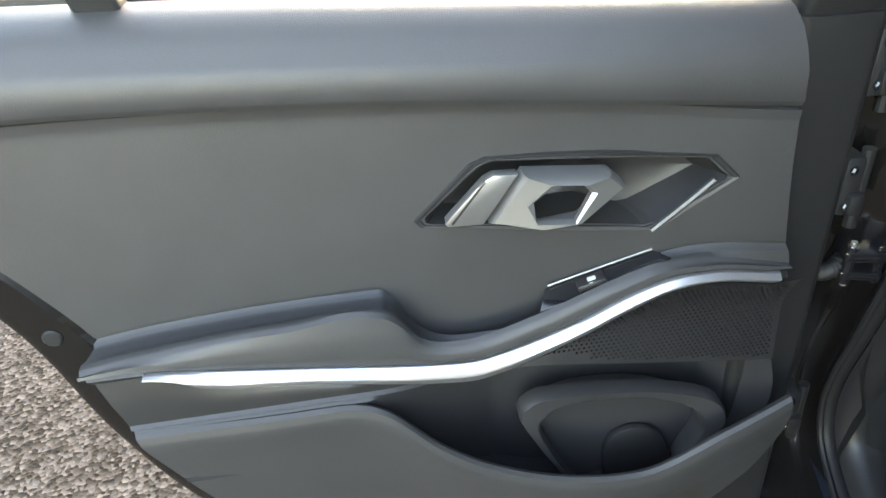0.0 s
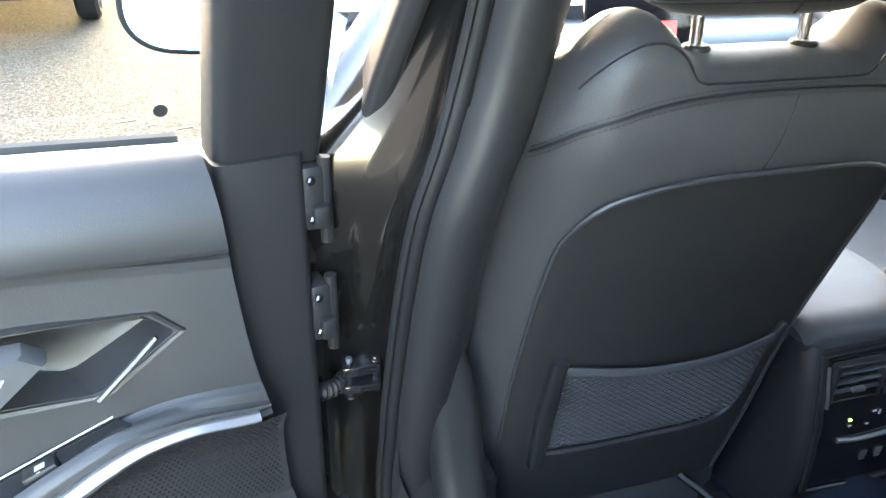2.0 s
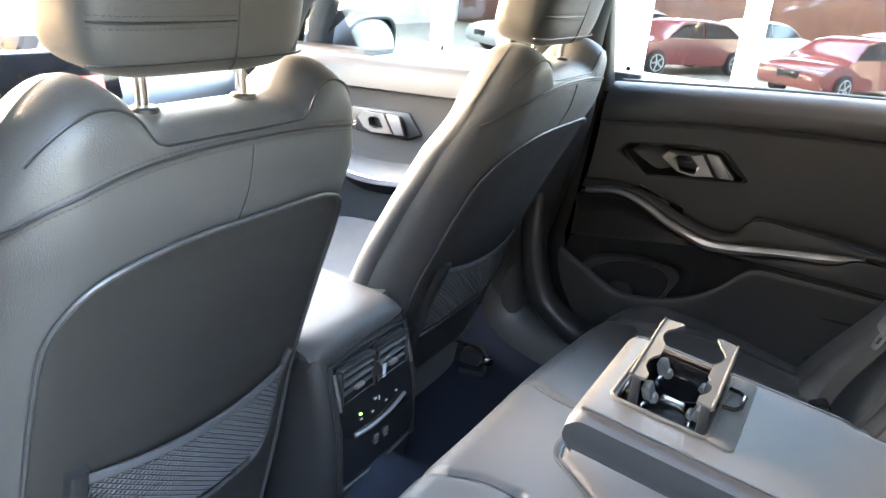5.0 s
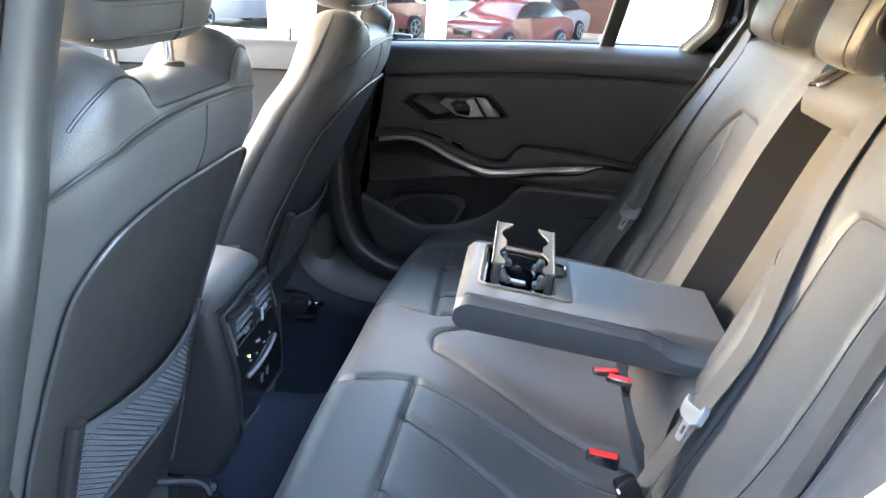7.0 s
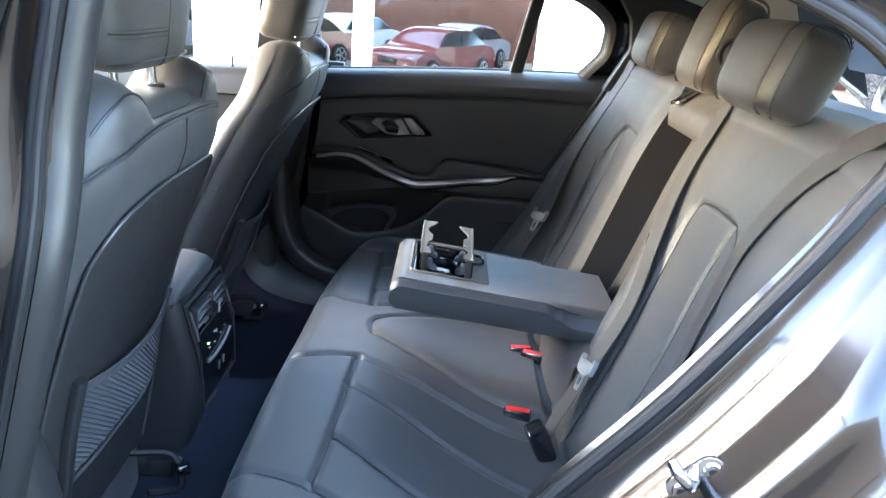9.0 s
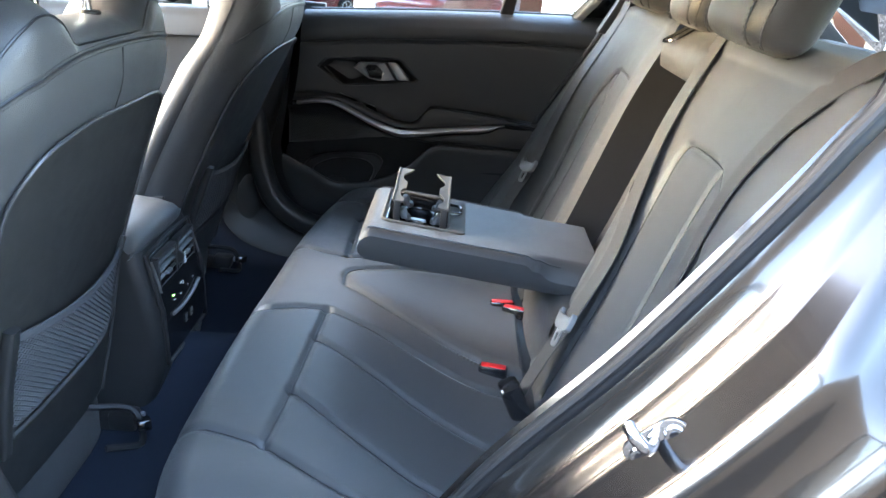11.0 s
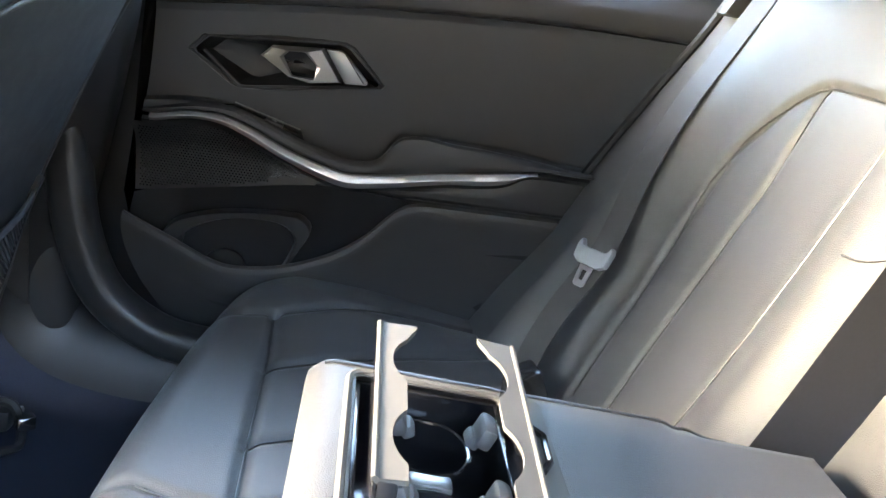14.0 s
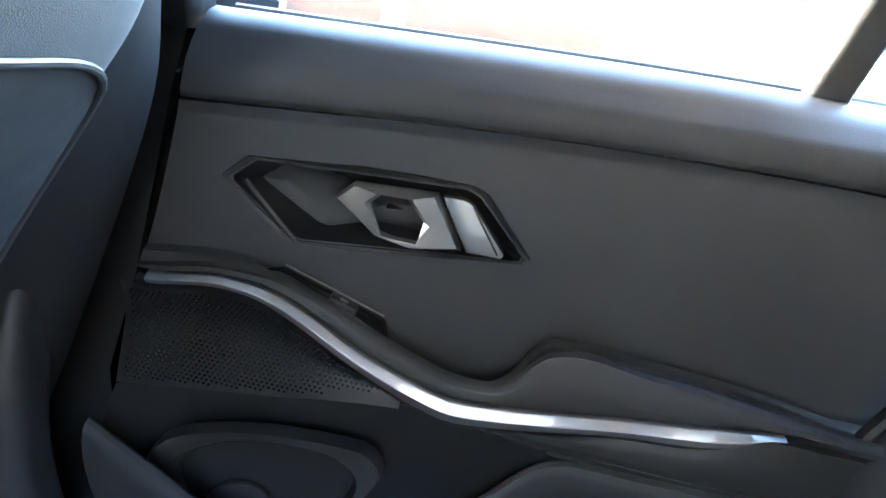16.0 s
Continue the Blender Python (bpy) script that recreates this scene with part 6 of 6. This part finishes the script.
def wing_mirror(sg):
    m = thing("wing_mirror", (0.80, 1.90, 0.93), "dark grey wing mirror with glass facing back", "wing mirror", "wing mirrors")
    c = Vector((0.985, 1.86, 0.945)) if sg > 0 else Vector((0.880, 1.93, 0.957))
    hw = 0.125 if sg > 0 else 0.112
    def f(a, v):
        e = lambda t, p: math.copysign(abs(t) ** (2 / p), t)
        r = (1.0, 1.0, 0.97, 0.88, 0.70, 0.42, 0.02)[v]
        y = (0.0, 0.012, 0.035, 0.07, 0.10, 0.118, 0.124)[v]
        return (c.x + hw * r * e(math.cos(a), 3), c.y - 0.02 + y, c.z + 0.076 * r * e(math.sin(a), 2.6) + 0.010 * math.cos(a))
    obj("housing", grid(f, lin(0, 2 * math.pi * 35 / 36, 36), list(range(7)), closed_u=True, flip=True), PAINT, m, "dark grey housing", angle=50)
    n, hz = 36, 0.067
    e = lambda t, p: math.copysign(abs(t) ** (2 / p), t)
    pts = [(c.x + hw * 0.92 * e(math.cos(a), 3), c.y - 0.024 + 0.20 * (hz * e(math.sin(a), 2.6) + 0.010 * math.cos(a)), c.z + 0.067 * e(math.sin(a), 2.6) + 0.010 * math.cos(a)) for a in lin(0, 2 * math.pi * 35 / 36, n)]
    obj("mirror_glass", (pts, [tuple(range(n))[::-1]]), MIRROR, m, "blue-tinted mirror glass", smooth=False)
    obj("mirror_edge", tube([(c.x + hw * 0.97 * e(math.cos(a), 3), c.y - 0.022, c.z + 0.073 * e(math.sin(a), 2.6) + 0.010 * math.cos(a)) for a in lin(0, 2 * math.pi * 35 / 36, n)], 0.006, 8, closed=True), HARD, m)
    obj("foot", tube(path3([(0.775, 1.97, 0.915), (0.83, 1.96, 0.912), (0.89, 1.94, 0.925)], 12), 0.018, 10), HARD, m)


mirrored(wing_mirror)


def dashboard():
    d = thing("dashboard", (0, 2.2, 0.6), "black dashboard with screen and steering column", "dashboard")
    pr = [(1.95, 0.40), (1.94, 0.62), (1.92, 0.72), (1.91, 0.80), (1.94, 0.845), (2.00, 0.868), (2.30, 0.885), (2.62, 0.86)]
    obj("dash_top", grid(lambda u, k: (-0.70 + 1.40 * u, pr[k][0] + 0.10 * (2 * u - 1) ** 4, pr[k][1] + 0.02 * bump(u - 0.25, 0.1)), lin(0, 1, 30), list(range(8))), HARD, d, angle=60)
    obj("bulkhead", box((0, 2.17, 0.60), (1.50, 0.03, 0.62), 0.005), HARD, d, "dark front bulkhead")
    obj("speaker_slots", join(*[box((-0.22 + 0.018 * i, 2.42, 0.885), (0.010, 0.10, 0.004), 0.001) for i in range(26)]), GLOSS, d, "row of demister slots")
    s = obj("screen", box((0.05, 1.925, 0.905), (0.26, 0.02, 0.11), 0.006, (-12, 0, 0)), GLOSS, d, "dark central screen")
    obj("screen_picture", box((0.115, 1.9125, 0.893), (0.05, 0.002, 0.03), 0, (-12, 0, 0)), glow("screen glow", (0.8, 0.06, 0.06), 0.12), s, "dim reddish display", smooth=False)
    obj("instrument_hood", box((-0.36, 2.05, 0.91), (0.30, 0.12, 0.10), 0.03), HARD, d, "instrument hood")
    w = thing("steering_wheel", (-0.36, 1.80, 0.78), "black leather steering wheel", "steering wheel")
    XF.append(XF[-1] @ pose(-0.36, 1.80, 0.80, 68, 0, 0))
    obj("rim", ring((0, 0, 0), (0, 0, 1), 0.180, 0.016, 0, 48), LEATHER, w)
    obj("hub", box((0, 0, -0.02), (0.16, 0.13, 0.05), 0.03), HARD, w)
    for a in (0, 180, 270):
        obj("spoke", box((0.11 * math.cos(radians(a)), 0.11 * math.sin(radians(a)), -0.01), (0.12, 0.035, 0.02), 0.006, (0, 0, a)), SATIN if a == 270 else HARD, w)
    XF.pop()
    obj("column", tube([(-0.36, 1.82, 0.79), (-0.36, 2.05, 0.70)], 0.04, 12), HARD, w)
    ws = thing("windscreen", (0, 2.4, 0.9), "clear front windscreen", "car window", kind="structure")
    p = obj("pane", grid(lambda u, v: ((-0.68 + 1.36 * u) * (1 - 0.12 * v), 2.42 - 0.90 * v - (0.50 - 0.36 * v) * (2 * u - 1) ** 2, 0.90 + 0.38 * v), lin(0, 1, 8), lin(0, 1, 8)), GLASS, ws)
    p.visible_shadow = False
    b_ = thing("bonnet", (0, 3.1, 0.6), "dark grey metallic car bonnet and front wings", "car body", kind="structure")
    def hood(u, v):
        a = math.pi * u
        e = lambda t, p: math.copysign(abs(t) ** (2 / p), t)
        nose = math.sqrt(max(0.0, 1 - max(0.0, (v - 0.80) / 0.20) ** 2))
        return (-e(math.cos(a), 4) * (0.86 - 0.10 * v ** 3) * (0.72 + 0.28 * nose), 2.28 + 1.42 * v, 0.26 + (0.63 - 0.12 * v) * e(math.sin(a), 4) * (0.25 + 0.75 * nose))
    obj("bonnet_skin", grid(hood, lin(0, 1, 36), [1 - (1 - i / 24) ** 1.6 for i in range(25)]), PAINT, b_)


dashboard()


# ---------------------------------------------------------------- outside: parked cars and showroom
def parked_car(x, y, turn, paint, label, z=0.0):
    c = thing("parked_car", (x, y, z), label, "car", "parked cars")
    XF.append(pose(x, y, z, 0, 0, turn))
    side = [(-2.25, 0.35), (-2.30, 0.62), (-2.20, 0.95), (-1.75, 1.02), (-1.15, 1.38), (-0.2, 1.46), (0.55, 1.36), (1.15, 0.98), (1.95, 0.84), (2.25, 0.68), (2.30, 0.42), (2.20, 0.28), (-2.15, 0.28)]
    p = path3([(a, 0, b_) for a, b_ in side[:11]], 60)
    pts = [(q.x, q.z) for q in p] + [(2.2, 0.28), (-2.15, 0.28)]
    n = len(pts)
    ks = (-1.0, -0.93, -0.6, 0, 0.6, 0.93, 1.0)
    v = []
    for k in ks:
        for a, b_ in pts:
            hw = 0.90 - 0.26 * max(0, (b_ - 0.85) / 0.6) ** 0.8 - 0.10 * max(0, abs(a) - 1.6) ** 1.5
            v.append((a * (1 - 0.02 * abs(k) ** 4), k * hw, b_ - 0.05 * abs(k) ** 6 * (b_ > 0.5)))
    f = [(i * n + j, i * n + (j + 1) % n, (i + 1) * n + (j + 1) % n, (i + 1) * n + j) for i in range(len(ks) - 1) for j in range(n)]
    f += [tuple(range(n))[::-1], tuple((len(ks) - 1) * n + j for j in range(n))]
    obj("body", (v, f), paint, c, angle=45)
    for s in (-1, 1):
        for poly in ([(-1.55, 1.02), (-1.10, 1.32), (-0.25, 1.39), (-0.25, 0.98)], [(-0.18, 0.98), (-0.18, 1.39), (0.48, 1.31), (1.0, 0.98)]):
            q = [(a, s * (0.905 - 0.26 * max(0, (b_ - 0.85) / 0.6) ** 0.8), b_) for a, b_ in poly]
            obj("side_window", prism(q, (0, s * 0.006, 0)), GLOSS, c, "dark side window", smooth=False)
        for a in (-1.42, 1.40):
            w = obj("wheel", join(disc((a, s * 0.72, 0.33), (0, s, 0), 0.33, 0.20, 32, 0.03)), RUBBER, c, "black tyre")
            obj("rim", join(ring((a, s * 0.925, 0.33), (0, 1, 0), 0.215, 0.016, 0), disc((a, s * 0.90, 0.33), (0, s, 0), 0.06, 0.03, 16)), STEEL, w, "alloy rim")
            for k in range(5):
                t = 2 * math.pi * k / 5
                obj("spoke", tube([(a, s * 0.92, 0.33), (a + 0.21 * math.cos(t), s * 0.925, 0.33 + 0.21 * math.sin(t))], 0.022, 6), STEEL, w)
    for s in (-1, 1):
        obj("headlight", box((2.12, s * 0.62, 0.68), (0.16, 0.32, 0.10), 0.03), CHROME, c, "clear headlight")
        obj("tail_light", box((-2.22, s * 0.62, 0.82), (0.10, 0.34, 0.10), 0.03), RED, c, "red tail light")
    obj("grille", box((2.26, 0, 0.56), (0.06, 0.60, 0.20), 0.03), GLOSS, c, "black grille")
    XF.pop()


CARRED = material("dark red car paint", (0.10, 0.014, 0.013), 0.25, coat=1.0, vary=0.05)
CARSIL = material("silver car paint", (0.45, 0.45, 0.46), 0.3, metal=0.6, coat=1.0, vary=0.05)
CARBLK = material("black car paint", (0.02, 0.02, 0.022), 0.2, coat=1.0, vary=0.05)
CARWHT = material("white car paint", (0.75, 0.75, 0.74), 0.3, coat=1.0, vary=0.03)
parked_car(-6.0, 8.6, -80, CARSIL, "silver car parked across the lot")
parked_car(-2.9, 9.4, -86, CARBLK, "black car parked across the lot")
parked_car(0.2, 10.4, -92, CARRED, "red car parked ahead")
parked_car(2.8, 9.6, -95, CARWHT, "white car parked ahead")
parked_car(-9.2, 7.2, -80, CARBLK, "black car parked further along")


def showroom():
    s = thing("showroom_building", (7.1, 0, 0), "white showroom front with tall windows and slim white frames", "building", kind="structure")
    X = 7.0
    bays = [(-9.0, -7.0), (-6.9, -5.0), (-4.9, -3.2), (-2.9, -1.52), (-0.33, 1.62), (1.72, 2.75), (3.5, 5.2), (5.3, 7.1), (7.2, 9.2)]
    prev = -14.0
    for a, b_ in bays:
        if a - prev > 0.02:
            obj("wall", box((X + 0.15, (prev + a) / 2, 2.1), (0.30, a - prev, 4.2), 0.01), WALLW, s, "white rendered wall")
        obj("plinth", box((X + 0.15, (a + b_) / 2, 0.10), (0.28, b_ - a, 0.20), 0.01), WALLW, s)
        obj("lintel", box((X + 0.15, (a + b_) / 2, 3.75), (0.28, b_ - a, 0.9), 0.01), WALLW, s)
        w = obj("window_frame", join(box((X + 0.05, a + 0.03, 1.75), (0.08, 0.06, 3.1), 0.008), box((X + 0.05, b_ - 0.03, 1.75), (0.08, 0.06, 3.1), 0.008), box((X + 0.05, (a + b_) / 2, 0.24), (0.08, b_ - a, 0.08), 0.008), box((X + 0.05, (a + b_) / 2, 3.26), (0.08, b_ - a, 0.08), 0.008)), WALLW, s, "white window frame", angle=30)
        p = obj("pane", grid(lambda u, v: (X + 0.06, a + 0.05 + (b_ - a - 0.1) * u, 0.27 + 2.95 * v), [0, 1], [0, 1]), SHOPGLASS, w, smooth=False)
        p.visible_shadow = False
        prev = b_
    obj("wall", box((X + 0.15, (prev + 16) / 2, 2.1), (0.30, 16 - prev, 4.2), 0.01), WALLW, s, "white rendered wall")
    # Ground and red wall behind the panes stand in for the lot's reflection.
    brick = material("dull red brick", (0.16, 0.072, 0.052), 0.75, vary=0.25, scale=6, stain=0.15, stain_scale=1.5)
    obj("reflected_ground", box((18.6, 1, -1.15), (22.4, 33.6, 0.08), 0.01), material("tan reflected ground", (0.34, 0.27, 0.20), 0.6, vary=0.12, scale=2, stain=0.1), s, "sunken tan ground standing in for the reflected lot")
    obj("reflected_wall", box((29.0, 1, 0.9), (0.3, 33.6, 4.2), 0.01), brick, s, "dull red wall standing in for the reflected building")
    for y in (-15.6, 17.6):
        obj("end_wall", box((18.4, y, 1.4), (22.0, 0.25, 5.2), 0.01), WALLW, s, "white end wall")
    obj("roof_slab", box((X + 1.0, 1, 4.3), (2.2, 33.4, 0.25), 0.02), WALLW, s)
    # Unseen clear cover, added so that daylight reaches the copied reflection.
    rg = obj("daylight_cover", grid(lambda u, v: (9.1 + 20.2 * u, -15.5 + 33.0 * v, 4.3), [0, 1], [0, 1]), GLASS, s, "clear cover added to let daylight onto the copied reflection", smooth=False)
    rg.visible_shadow = False


showroom()
# Cars built behind the glass in place of the reflected row across the lot.
MIRRORED_Z = -1.11
parked_car(20.0, 1.2, 150, CARRED, "dark red saloon standing in for a window reflection", MIRRORED_Z)
parked_car(20.6, 5.6, 146, CARRED, "dark red car beside pale ones, standing in for a window reflection", MIRRORED_Z)
parked_car(24.5, 4.4, 150, CARWHT, "white car in the back row of the copied reflection", MIRRORED_Z)
parked_car(24.0, 8.2, 150, CARWHT, "white car near the end of the copied reflection's back row", MIRRORED_Z)
parked_car(24.6, 0.4, 150, CARSIL, "silver car in the back row of the copied reflection", MIRRORED_Z)
parked_car(20.4, 9.6, 150, CARSIL, "silver car standing in for a window reflection", MIRRORED_Z)
parked_car(20.2, -4.6, 150, CARBLK, "black car standing in for a window reflection", MIRRORED_Z)
parked_car(24.4, -3.8, 150, CARRED, "red car in the back row of the copied reflection", MIRRORED_Z)
parked_car(20.4, -9.0, 150, CARSIL, "silver car further along the copied reflection", MIRRORED_Z)


def opposite_building():
    """The plain brown building across the lot, which shows in the paint."""
    s = thing("opposite_building", (-17, 0, 0), "plain brown brick building across the car park", "building", kind="structure")
    brown = material("brown brick", (0.20, 0.155, 0.12), 0.8, vary=0.2, scale=5, stain=0.15, stain_scale=0.8)
    obj("wall", box((-17.2, 0, 4.2), (0.4, 44, 8.4), 0.02), brown, s)
    obj("parapet", box((-17.15, 0, 8.5), (0.6, 44.2, 0.25), 0.03), WALLW, s, "pale parapet")


opposite_building()
